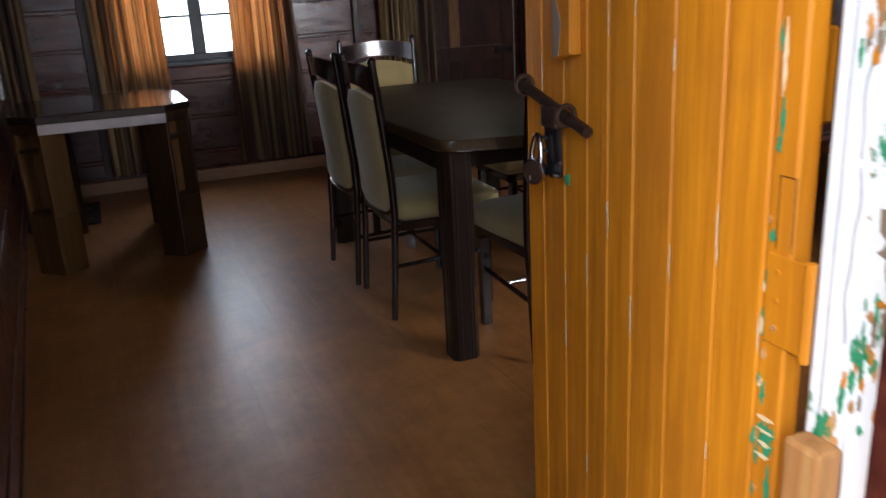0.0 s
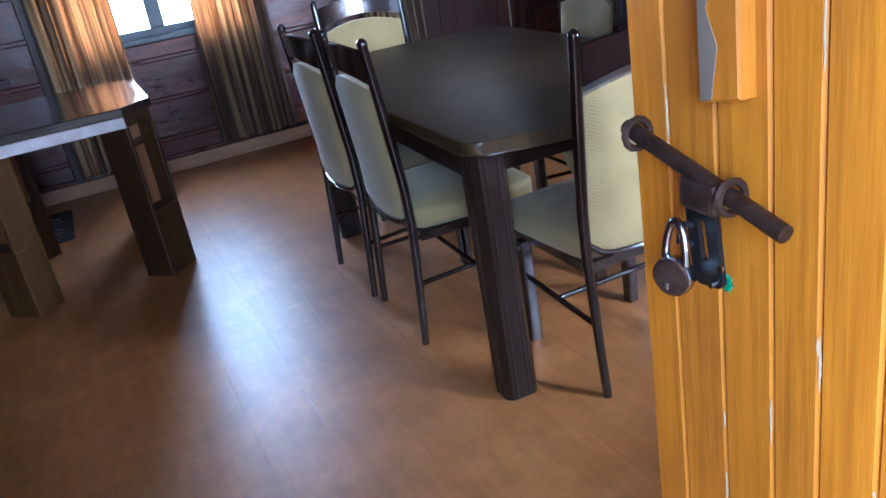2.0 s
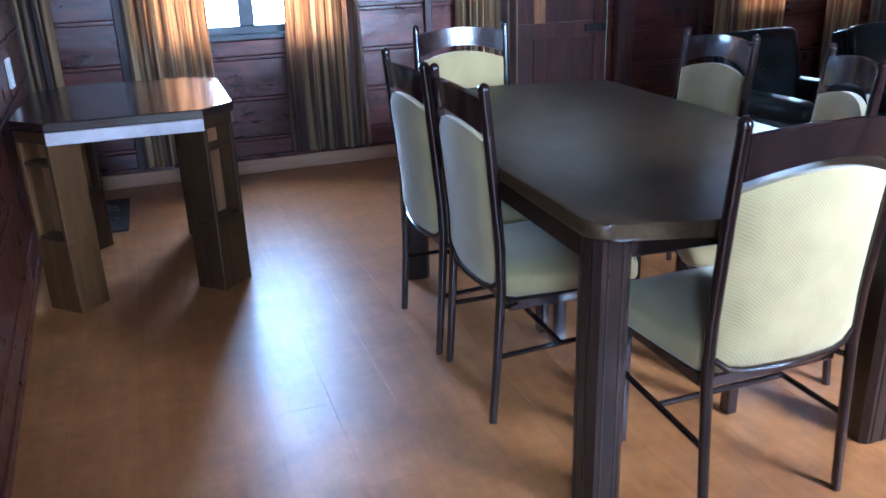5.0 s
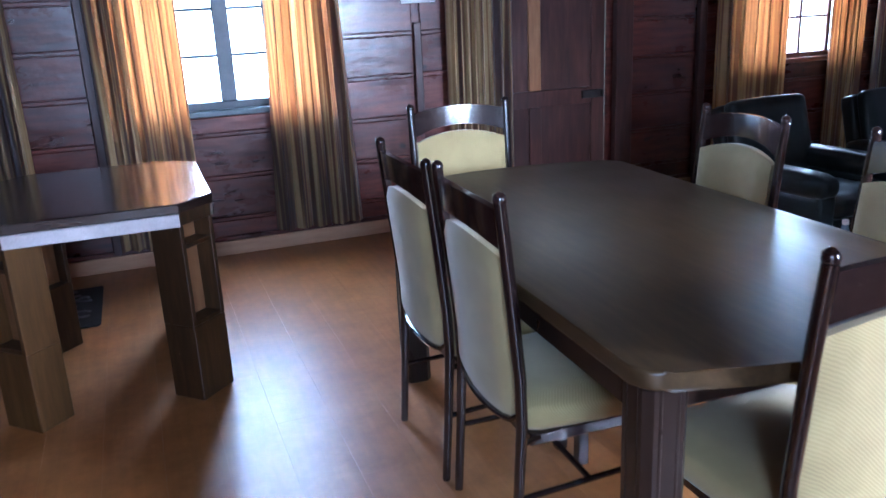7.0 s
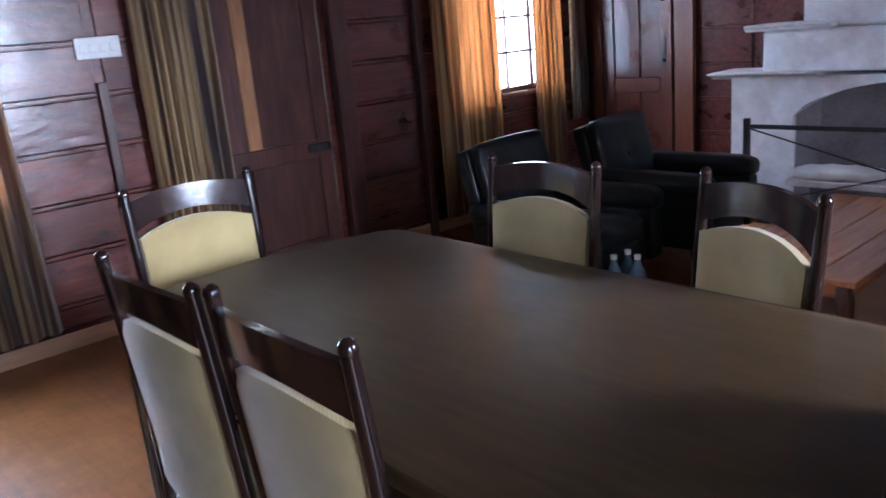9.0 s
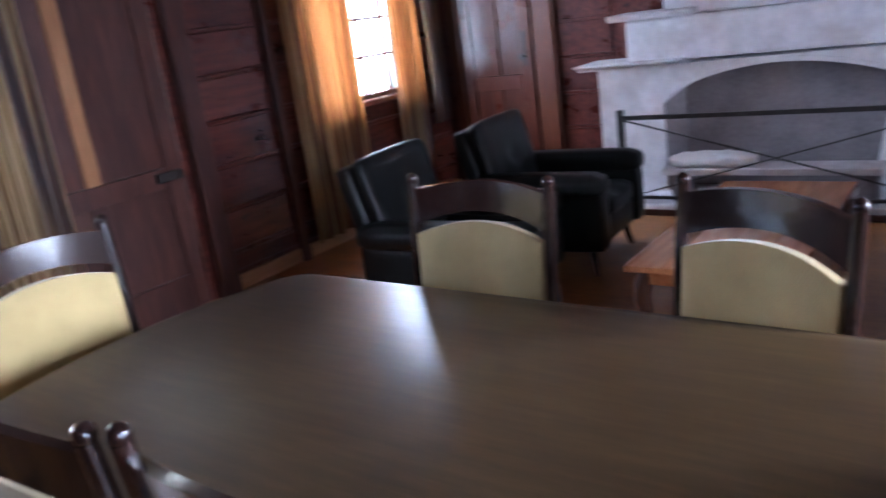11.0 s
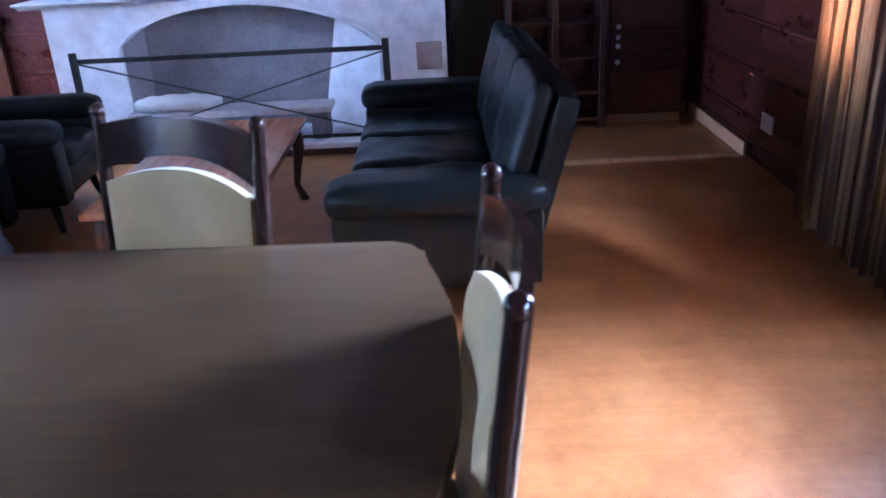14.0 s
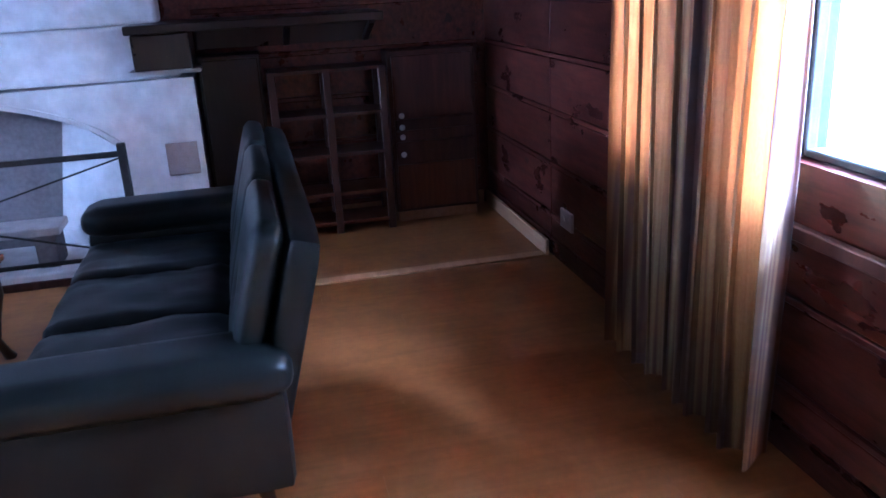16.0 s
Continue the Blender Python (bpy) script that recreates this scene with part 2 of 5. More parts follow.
def varnished_boards():
    """Dark red boards under old, lumpy varnish that is glossy in patches."""
    m, n, l, p = shader("varnished_dark_red_boards")
    v = coords(n, l, (0.12, 1, 1))
    grain = noise_tex(n, l, v, 36, 3, 0.55)
    patch = noise_tex(n, l, coords(n, l, (0.5, 1, 1)), 7, 4, 0.6, 0.5)
    knots = noise_tex(n, l, coords(n, l, (0.6, 1, 1)), 11, 2, 0.5)
    lumps = noise_tex(n, l, coords(n, l, (0.45, 1, 1)), 15, 3, 0.5, 0.4)
    c = ramp(n, l, grain, [(0.3, (0.050, 0.011, 0.008)), (0.5, (0.100, 0.024, 0.016)), (0.72, (0.150, 0.042, 0.028))])
    c = mixed(n, l, c, ramp(n, l, patch, [(0.3, (0.45, 0.40, 0.42)), (0.7, (1.25, 1.2, 1.2))]), 0.7, "MULTIPLY")
    c = mixed(n, l, c, (0.018, 0.007, 0.006), ramp(n, l, knots, [(0.68, (0, 0, 0)), (0.74, (1, 1, 1))]))
    info = n.new("ShaderNodeObjectInfo")
    span = n.new("ShaderNodeMapRange")
    span.inputs["To Min"].default_value, span.inputs["To Max"].default_value = 0.7, 1.2
    l.new(info.outputs["Random"], span.inputs["Value"])
    hsv = n.new("ShaderNodeHueSaturation")
    l.new(span.outputs["Result"], hsv.inputs["Value"])
    l.new(c, hsv.inputs["Color"])
    l.new(hsv.outputs["Color"], p.inputs["Base Color"])
    gloss(n, l, p, patch, 0.16, 0.46)
    p.inputs["Coat Weight"].default_value, p.inputs["Coat Roughness"].default_value = 0.22, 0.2
    b = n.new("ShaderNodeBump")
    b.inputs["Strength"].default_value, b.inputs["Distance"].default_value = 0.7, 0.006
    l.new(lumps, b.inputs["Height"])
    f = n.new("ShaderNodeBump")
    f.inputs["Strength"].default_value, f.inputs["Distance"].default_value = 0.12, 0.001
    l.new(grain, f.inputs["Height"])
    l.new(b.outputs["Normal"], f.inputs["Normal"])
    l.new(f.outputs["Normal"], p.inputs["Normal"])
    l.new(b.outputs["Normal"], p.inputs["Coat Normal"])
    return m


def clear_glass():
    m, n, l, p = shader("window_glass")
    p.inputs["Base Color"].default_value = (0.95, 0.97, 0.96, 1)
    p.inputs["Transmission Weight"].default_value, p.inputs["Roughness"].default_value = 1.0, 0.02
    p.inputs["IOR"].default_value = 1.45
    return m


LAMINATE = laminate()
WALLWOOD = varnished_boards()
POSTWOOD = wood("varnished_dark_posts", (0.025, 0.010, 0.008), (0.055, 0.020, 0.015), (0.095, 0.038, 0.028), "z", (0.25, 0.5), 0.8, relief=0.25)
DOORWOOD = wood("brown_door_wood", (0.07, 0.022, 0.012), (0.13, 0.04, 0.02), (0.20, 0.07, 0.03), "z", (0.25, 0.45), 0.8)
REDDOOR = wood("red_brown_door_wood", (0.04, 0.010, 0.006), (0.075, 0.019, 0.011), (0.11, 0.032, 0.015), "z", (0.2, 0.4), 0.8)
PALEWOOD = wood("pale_skirting_wood", (0.38, 0.20, 0.10), (0.50, 0.28, 0.15), (0.58, 0.35, 0.20), "x", (0.4, 0.6), 0.8)
TABLEWOOD = wood("dark_wenge_table", (0.018, 0.0103, 0.0043), (0.034, 0.0198, 0.0082), (0.057, 0.0345, 0.0146), "y", (0.29, 0.40), 1.2, relief=0.02)
LEGWOOD = wood("dark_wenge_legs", (0.007, 0.004, 0.003), (0.015, 0.008, 0.0055), (0.026, 0.014, 0.009), "z", (0.22, 0.38), 1.2, (0.16, 0.12, 0.09))
CHAIRWOOD = wood("black_brown_lacquer", (0.007, 0.004, 0.0035), (0.014, 0.007, 0.006), (0.024, 0.012, 0.009), "z", (0.10, 0.22), 1.0, (0.09, 0.06, 0.04), coat=0.5, relief=0.05)
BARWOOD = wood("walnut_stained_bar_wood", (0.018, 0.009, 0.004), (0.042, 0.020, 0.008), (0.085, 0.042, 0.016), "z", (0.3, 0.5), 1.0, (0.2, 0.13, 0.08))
# the bar wood as it looks lit: warm doorway light put into the colour
BARLIT = wood("lit_amber_bar_wood", (0.070, 0.032, 0.009), (0.130, 0.062, 0.018), (0.20, 0.100, 0.030), "z", (0.3, 0.5), 1.0)
BARTOP = wood("glossy_dark_bar_top", (0.012, 0.007, 0.006), (0.026, 0.014, 0.011), (0.045, 0.026, 0.02), "x", (0.12, 0.25), 1.0, coat=0.4)
NICHE = wood("light_niche_board", (0.16, 0.07, 0.028), (0.26, 0.12, 0.048), (0.36, 0.18, 0.075), "z", (0.35, 0.5), 0.8)
FASCIA = plain("worn_grey_edge_band", (0.42, 0.38, 0.38), (0.66, 0.62, 0.62), (0.25, 0.5), 14)
TEAK = wood("orange_teak", (0.22, 0.075, 0.028), (0.36, 0.14, 0.055), (0.46, 0.21, 0.09), "x", (0.16, 0.3), 0.8)
TEAKLEG = wood("dark_turned_leg", (0.03, 0.012, 0.008), (0.06, 0.024, 0.014), (0.10, 0.04, 0.02), "z", (0.25, 0.4))
RAWWOOD = wood("raw_split_pine", (0.26, 0.095, 0.022), (0.46, 0.20, 0.055), (0.62, 0.34, 0.12), "z", (0.6, 0.8), 1.0, (0.10, 0.045, 0.02), relief=0.5)
GREYWOOD = wood("rubbed_grey_wood", (0.10, 0.075, 0.055), (0.20, 0.15, 0.105), (0.32, 0.25, 0.18), "z", (0.5, 0.75), 0.8, (0.45, 0.2, 0.03), relief=0.5)
ORANGE = orange_paint()
PEEL = peeling_white()
FABRIC = weave()
CLOTH = striped_cloth()
PLASTER = plaster()
SOOT = plain("smoked_grey_render", (0.16, 0.15, 0.16), (0.34, 0.32, 0.33), (0.8, 0.95), 3.5, relief=0.4, grit=40)
LEATHER = plain("black_leather", (0.0045, 0.006, 0.006), (0.010, 0.012, 0.0115), (0.26, 0.42), 7, relief=0.3, grit=160, spec=0.22)
IRON = plain("dark_iron", (0.028, 0.026, 0.025), (0.07, 0.065, 0.06), (0.35, 0.6), 20, 0.7)
RUST = plain("rusty_bolt_iron", (0.045, 0.025, 0.018), (0.12, 0.075, 0.055), (0.35, 0.6), 40, 0.75, 0.3)
BLACKIRON = plain("black_lacquered_iron", (0.008, 0.008, 0.009), (0.022, 0.022, 0.024), (0.25, 0.45), 40, 0.4)
BRASS = plain("worn_brass_shackle", (0.40, 0.36, 0.28), (0.60, 0.56, 0.46), (0.18, 0.35), 40, 0.9)
CHROME = plain("scratched_steel", (0.35, 0.36, 0.37), (0.55, 0.56, 0.58), (0.12, 0.3), 40, 1.0)
PLASTICWHITE = plain("white_plastic", (0.62, 0.62, 0.60), (0.74, 0.74, 0.72), (0.3, 0.45), 12)
BLUEFRAME = plain("dark_teal_window_paint", (0.035, 0.045, 0.055), (0.075, 0.09, 0.10), (0.3, 0.5), 12)
REDFRAME = plain("red_brown_window_paint", (0.16, 0.05, 0.03), (0.24, 0.085, 0.05), (0.3, 0.5), 12)
RUBBER = plain("dark_mat_rubber", (0.012, 0.011, 0.012), (0.03, 0.028, 0.03), (0.6, 0.85), 30, relief=0.5)
SWIRL = plain("grey_mat_pattern", (0.10, 0.09, 0.09), (0.17, 0.15, 0.15), (0.7, 0.9), 30)
CEILWOOD = wood("dark_ceiling_boards", (0.05, 0.02, 0.012), (0.09, 0.04, 0.024), (0.13, 0.06, 0.036), "x", (0.4, 0.6), 0.6)
EARTH = plain("bare_earth", (0.16, 0.13, 0.09), (0.26, 0.22, 0.16), (0.85, 1.0), 0.6, relief=0.4, grit=20)
GREENPAINT = plain("green_undercoat", (0.02, 0.20, 0.09), (0.05, 0.33, 0.16), (0.4, 0.6), 30)
PUTTY = plain("cream_filler", (0.66, 0.50, 0.28), (0.78, 0.64, 0.42), (0.5, 0.7), 40)
PATCH = plain("brown_grey_stained_plaster", (0.30, 0.24, 0.22), (0.42, 0.35, 0.32), (0.7, 0.9), 12)
GLASS = clear_glass()
TABLEWOOD.node_tree.nodes["Principled BSDF"].inputs["Specular IOR Level"].default_value = 0.38


# ---- building blocks ----
def box(bm, lo, hi, bev=0.0, seg=1, m=None):
    vs = [bm.verts.new((x, y, z)) for x in (lo[0], hi[0]) for y in (lo[1], hi[1]) for z in (lo[2], hi[2])]
    fs = [bm.faces.new([vs[i] for i in q]) for q in ((0, 1, 3, 2), (4, 6, 7, 5), (0, 4, 5, 1), (2, 3, 7, 6), (0, 2, 6, 4), (1, 5, 7, 3))]
    if m is not None:
        bmesh.ops.transform(bm, matrix=m, verts=vs)
    if bev:
        es = list({e for f in fs for e in f.edges})
        bmesh.ops.bevel(bm, geom=es, offset=bev, segments=seg, profile=0.5, affect="EDGES")
    return bm


def prism(bm, poly, z0, z1, bev=0.0, seg=2, m=None):
    """A plate with the outline poly, from z0 to z1, then moved by m."""
    a = [bm.verts.new((x, y, z0)) for x, y in poly]
    b = [bm.verts.new((x, y, z1)) for x, y in poly]
    k = len(poly)
    bottom, top = bm.faces.new(a[::-1]), bm.faces.new(b)
    for i in range(k):
        bm.faces.new((a[i], a[(i + 1) % k], b[(i + 1) % k], b[i]))
    if m is not None:
        bmesh.ops.transform(bm, matrix=m, verts=a + b)
    if bev:
        bmesh.ops.bevel(bm, geom=list(top.edges) + list(bottom.edges), offset=bev, segments=seg, profile=0.5, affect="EDGES")
    return bm


def tube(bm, pts, radius, n=10, caps=True):
    """A round bar along a line of points; radius: one, or one for each point."""
    pts = [Vector(p) for p in pts]
    rad = radius if isinstance(radius, (list, tuple)) else [radius] * len(pts)
    rings, side = [], None
    for i, p in enumerate(pts):
        d = (pts[min(i + 1, len(pts) - 1)] - pts[max(i - 1, 0)]).normalized()
        if side is None:
            side = d.orthogonal().normalized()
        side = (side - d * side.dot(d)).normalized()
        up = d.cross(side)
        rings.append([bm.verts.new(p + rad[i] * (math.cos(a) * side + math.sin(a) * up)) for a in (2 * math.pi * k / n for k in range(n))])
    for r, s in zip(rings, rings[1:]):
        for k in range(n):
            bm.faces.new((r[k], r[(k + 1) % n], s[(k + 1) % n], s[k]))
    if caps:
        bm.faces.new(rings[0][::-1])
        bm.faces.new(rings[-1])
    return bm


def bar(bm, a, b, w, h, bev=0.002):
    """A square bar from a to b."""
    a, b = Vector(a), Vector(b)
    m = look(a, b)
    return box(bm, (-w / 2, -h / 2, -(b - a).length), (w / 2, h / 2, 0), bev, 1, m)


def rounded(x0, y0, x1, y1, r, n=6):
    out = []
    for cx, cy, s in ((x1 - r, y1 - r, 0), (x0 + r, y1 - r, 90), (x0 + r, y0 + r, 180), (x1 - r, y0 + r, 270)):
        out += [(cx + r * math.cos(radians(s + 90 * k / n)), cy + r * math.sin(radians(s + 90 * k / n))) for k in range(n + 1)]
    return out


def cushion(bm, lo, hi, r=0.03, puff=0.012, n=10):
    """A stuffed block in an empty bmesh: soft edges and swelling faces."""
    c = [(a + b) / 2 for a, b in zip(lo, hi)]
    h = [(b - a) / 2 for a, b in zip(lo, hi)]
    bmesh.ops.create_cube(bm, size=2.0)
    bmesh.ops.subdivide_edges(bm, edges=bm.edges[:], cuts=n, use_grid_fill=True)
    for v in bm.verts:
        q = Vector([v.co[k] * h[k] for k in range(3)])
        core = Vector([max(-h[k] + r, min(h[k] - r, q[k])) for k in range(3)])
        d = q - core
        inner = core + (d.normalized() * r if d.length > 1e-6 else d)
        bulge = [1 - min(1, abs(v.co[k])) ** 3 for k in range(3)]
        for k in range(3):
            if abs(abs(v.co[k]) - 1) < 1e-4:
                inner[k] += math.copysign(puff * bulge[(k + 1) % 3] * bulge[(k + 2) % 3], v.co[k])
        v.co = Vector(c) + inner
    return bm


def finish(name, bm, material, smooth=False):
    me = bpy.data.meshes.new(name)
    bmesh.ops.recalc_face_normals(bm, faces=bm.faces)
    bm.to_mesh(me)
    bm.free()
    me.materials.append(material)
    if smooth:
        me.shade_smooth()
        me.set_sharp_from_angle(angle=radians(40))
    return me


def part(name, bm, material, parent, label="", smooth=False):
    ob = new(name, finish(name, bm, material, smooth))
    ob.parent = parent
    return tagged(ob, label)


def thing(name, label, category, m=None, group="", kind=""):
    ob = new(name)
    ob.empty_display_size = 0.1
    if m is not None:
        ob.matrix_world = m
    return tagged(ob, label, category, group, kind)


def solid(name, bm, material, label, category, kind="structure", smooth=False):
    return tagged(new(name, finish(name, bm, material, smooth)), label, category, "", kind)


B = bmesh.new


# ---- the shell of the room ----
def wall_with(bm, axis, at, thick, a0, a1, z0, z1, holes):
    """A wall across one axis, between a0 and a1, with holes (a, b, low, high) through it."""
    def slab(u0, u1, w0, w1):
        if u1 - u0 > 1e-4 and w1 - w0 > 1e-4:
            if axis == "y":
                box(bm, (u0, at, w0), (u1, at + thick, w1))
            else:
                box(bm, (at, u0, w0), (at + thick, u1, w1))
    cut = a0
    for u0, u1, w0, w1 in sorted(holes):
        slab(cut, u0, z0, z1)
        slab(u0, u1, z0, w0)
        slab(u0, u1, w1, z1)
        cut = u1
    slab(cut, a1, z0, z1)
    return bm


LEFT = -0.36
floor = solid("floor", box(B(), (LEFT - 0.1, G - 0.14, -0.12), (END + 0.1, F + 0.14, -0.006)), POSTWOOD,
              "glossy orange-brown laminate plank floor", "floor")
ground = solid("ground", box(B(), (-300, -300, -0.5), (300, 300, -0.2)), EARTH, "bare brown earth around the house", "ground")
doorstep = solid("doorstep", box(B(), (-0.3, -1.6, -0.2), (1.6, G - 0.142, -0.02), 0.015), EARTH, "worn earth-coloured step before the door", "doorstep")

wall_north = solid("wall_north", wall_with(B(), "y", F + 0.018, 0.14, LEFT - 0.3, END + 0.3, -0.1, TOP,
                   [(0.44, 1.49, 0.87, 2.0), (2.47, 3.49, -0.1, 2.40), (4.62, 5.80, 0.89, 2.0)]), WALLWOOD,
                   "dark red-brown boarded timber wall with battens", "wall")
wall_south = solid("wall_south", wall_with(B(), "y", G - 0.14, 0.122, LEFT - 0.3, END + 0.3, -0.1, TOP,
                   [(0.06, 0.955, -0.1, 2.05), (2.35, 3.31, 0.85, 2.0), (3.70, 4.06, 0.85, 2.0)]), WALLWOOD,
                   "dark boarded timber wall beside the entrance", "wall")
wall_east = solid("wall_east", wall_with(B(), "x", END + 0.018, 0.14, G - 0.13, F + 0.15, -0.1, TOP, []), WALLWOOD,
                  "dark boarded timber wall behind the fireplace", "wall")
bm = B()
box(bm, (-0.12, 0.0, -0.1), (0, 5.9, TOP))
wall_west = solid("wall_west", bm, WALLWOOD, "dark varnished timber wall beside the entrance", "wall")
wall_west.matrix_world = pose(-0.012, 0.2, 0, 0, 0, 3.1)
ceiling = solid("ceiling", box(B(), (LEFT - 0.4, G - 0.2, TOP), (END + 0.4, F + 0.2, TOP + 0.12)), CEILWOOD, "dark boarded timber ceiling", "ceiling")

# unseen slab, added to keep the sun from streaking in through the front window
solid("eaves", box(B(), (0.40, -0.95, TOP + 0.005), (END + 0.4, G - 0.205, TOP + 0.09), 0.006), CEILWOOD, "added dark timber eaves, out of view, shading the front window", "eaves")


def skirting(name, lo, hi):
    return solid(name, box(B(), lo, hi, 0.006, 2), PALEWOOD, "pale peach wooden skirting board", "skirting")


skirting("baseboard", (LEFT + 0.05, F - 0.018, 0), (2.39, F - 0.001, 0.088))
skirting("baseboard", (3.58, F - 0.018, 0), (END - 0.02, F - 0.001, 0.088))
skirting("baseboard", (5.06, G + 0.001, 0), (END - 0.02, G + 0.02, 0.085))
skirting("baseboard", (END - 0.018, G + 0.03, 0), (END - 0.001, 1.95, 0.085))


def trim(lo, hi, material=POSTWOOD, label="dark varnished upright batten on the boarded wall"):
    return solid("trim", box(B(), lo, hi, 0.004), material, label, "trim")


trim((0.205, F - 0.022, 0.09), (0.25, F - 0.002, TOP - 0.01))
trim((2.10, F - 0.022, 0.66), (2.15, F - 0.002, 1.30))
trim((3.53, F - 0.06, 0), (3.66, F - 0.002, TOP - 0.01), POSTWOOD, "dark timber door post")
trim((2.40, F - 0.03, 0), (2.465, F - 0.002, 2.08), POSTWOOD, "dark timber door post")
trim((2.465, F - 0.03, 2.018), (3.53, F + 0.09, 2.08), POSTWOOD, "dark timber door head")
trim((4.215, F - 0.05, 0), (4.275, F - 0.002, TOP - 0.01), POSTWOOD, "dark timber wall post")


# ---- windows ----
def window(name, x0, x1, z0, z1, y, out, rows, columns, paint, stile, label, sill=True):
    """A framed window in a wall across y; out is +1 where outdoors lies at higher y."""
    w = thing(name, label, "window", kind="structure")
    bm = B()
    ya, yb = sorted((y, y + 0.07 * out))
    for lo, hi in (((x0, ya, z0), (x0 + stile, yb, z1)), ((x1 - stile, ya, z0), (x1, yb, z1))):
        box(bm, lo, hi, 0.004)
    box(bm, (x0 + stile, ya, z0), (x1 - stile, yb, z0 + stile), 0.004)
    box(bm, (x0 + stile, ya, z1 - stile), (x1 - stile, yb, z1), 0.004)
    part("window_frame", bm, paint, w)
    a, b, c, d = x0 + stile, x1 - stile, z0 + stile, z1 - stile
    n = len(columns) + 1
    xs = [a] + [a + (b - a) * f for f, _ in columns] + [b]
    for f, wide in columns:
        x = a + (b - a) * f
        part("mullion", box(B(), (x - wide / 2, ya + 0.008, c), (x + wide / 2, yb - 0.008, d), 0.004), paint, w)
    for i in range(n):
        l = xs[i] + (columns[i - 1][1] / 2 if i else 0)
        r = xs[i + 1] - (columns[i][1] / 2 if i < n - 1 else 0)
        for k in range(rows):
            p0, p1 = c + (d - c) * k / rows, c + (d - c) * (k + 1) / rows
            if k:
                part("glazing_bar", box(B(), (l, ya + 0.015, p0 - 0.009), (r, yb - 0.015, p0 + 0.009), 0.003), paint, w)
            pane = part("pane", box(B(), (l + 0.001, y + 0.033 * out - 0.002, p0 + (0.009 if k else 0)), (r - 0.001, y + 0.033 * out + 0.002, p1 - (0.009 if k < rows - 1 else 0))), GLASS, w)
            pane.visible_shadow = False
    if sill:
        s0, s1 = sorted((y - 0.062 * out, y - 0.001 * out))
        part("window_sill", box(B(), (x0 - 0.03, s0, z0 - 0.035), (x1 + 0.03, s1, z0), 0.006), paint, w)
    return w


window("window_1", 0.442, 1.488, 0.872, 1.998, F + 0.04, 1, 4, [(0.24, 0.02), (0.5, 0.09), (0.76, 0.02)], BLUEFRAME, 0.045, "dark teal casement window with small panes, bright daylight behind")
window("window_2", 4.622, 5.798, 0.892, 1.998, F + 0.04, 1, 4, [(0.25, 0.035), (0.5, 0.022), (0.75, 0.035)], REDFRAME, 0.035, "red-brown casement window with small panes, bright daylight behind")
window("window_3", 2.352, 3.308, 0.852, 1.998, G - 0.06, -1, 2, [(0.5, 0.03)], BLUEFRAME, 0.022, "wide front window over a dark boarded wall, glaring daylight", False)
window("window_4", 3.702, 4.058, 0.852, 1.998, G - 0.06, -1, 3, [(0.5, 0.03)], BLUEFRAME, 0.035, "narrow front window behind the curtain", False)
trim((2.30, G + 0.001, 0.66), (4.10, G + 0.03, 0.70), POSTWOOD, "dark ledge under the front window")

window("window_5", 2.475, 3.485, 2.082, 2.398, F + 0.04, 1, 1, [(0.33, 0.03), (0.66, 0.03)], BLUEFRAME, 0.03, "low fanlight over the dark door", False)
GREENERY = glow("hazy_foliage_beyond", [(0.32, (0.30, 0.55, 0.22)), (0.5, (0.75, 0.92, 0.68)), (0.62, (1.0, 1.0, 1.0))], 2.2, 1.0)
HAZE = glow("white_hazy_sky_beyond", [(0.3, (0.92, 0.96, 1.0)), (0.7, (1.0, 1.0, 1.0))], 0.6, 3.5)
solid("backdrop", box(B(), (-4, F + 4.0, -1.0), (13, F + 4.05, 7.0)), GREENERY, "hazy bright foliage and sky behind the house", "backdrop")
solid("backdrop", box(B(), (1.35, -2.6, -0.19), (9, -2.55, 3.6)), HAZE, "hazy white sky before the house", "backdrop")


# ---- the boarded door in the back wall, and the one beside the fireplace ----
def panel_door(name, m, w, h, material, rail, label, style_material=None, upper=None):
    d = thing(name, label, "door", m, kind="structure")
    s = style_material or material
    for x0, x1 in ((0, 0.10), (w - 0.10, w)):
        part("stile", box(B(), (x0, 0, 0), (x1, 0.04, h), 0.003), s, d)
    for z0, z1 in ((0, 0.2), (rail, rail + 0.11), (h - 0.12, h)):
        part("rail", box(B(), (0.101, 0.001, z0), (w - 0.101, 0.039, z1), 0.003), s, d)
    for z0, z1 in ((0.2, rail), (rail + 0.11, h - 0.12)):
        for k in range(2):
            x0, x1 = ((0.1, w * 0.47), (w * 0.47, w - 0.1))[k]
            part("panel", box(B(), (x0 + (0.001 if k == 0 else 0.046), 0.014, z0 + 0.001), (x1 - (0.046 if k == 0 else 0.001), 0.03, z1 - 0.001), 0.001), material, d)
        part("muntin", box(B(), (w * 0.47 - 0.045, 0.002, z0 + 0.001), (w * 0.47 + 0.045, 0.036, z1 - 0.001), 0.003), (upper or s) if z0 > 0.5 else s, d)
    return d


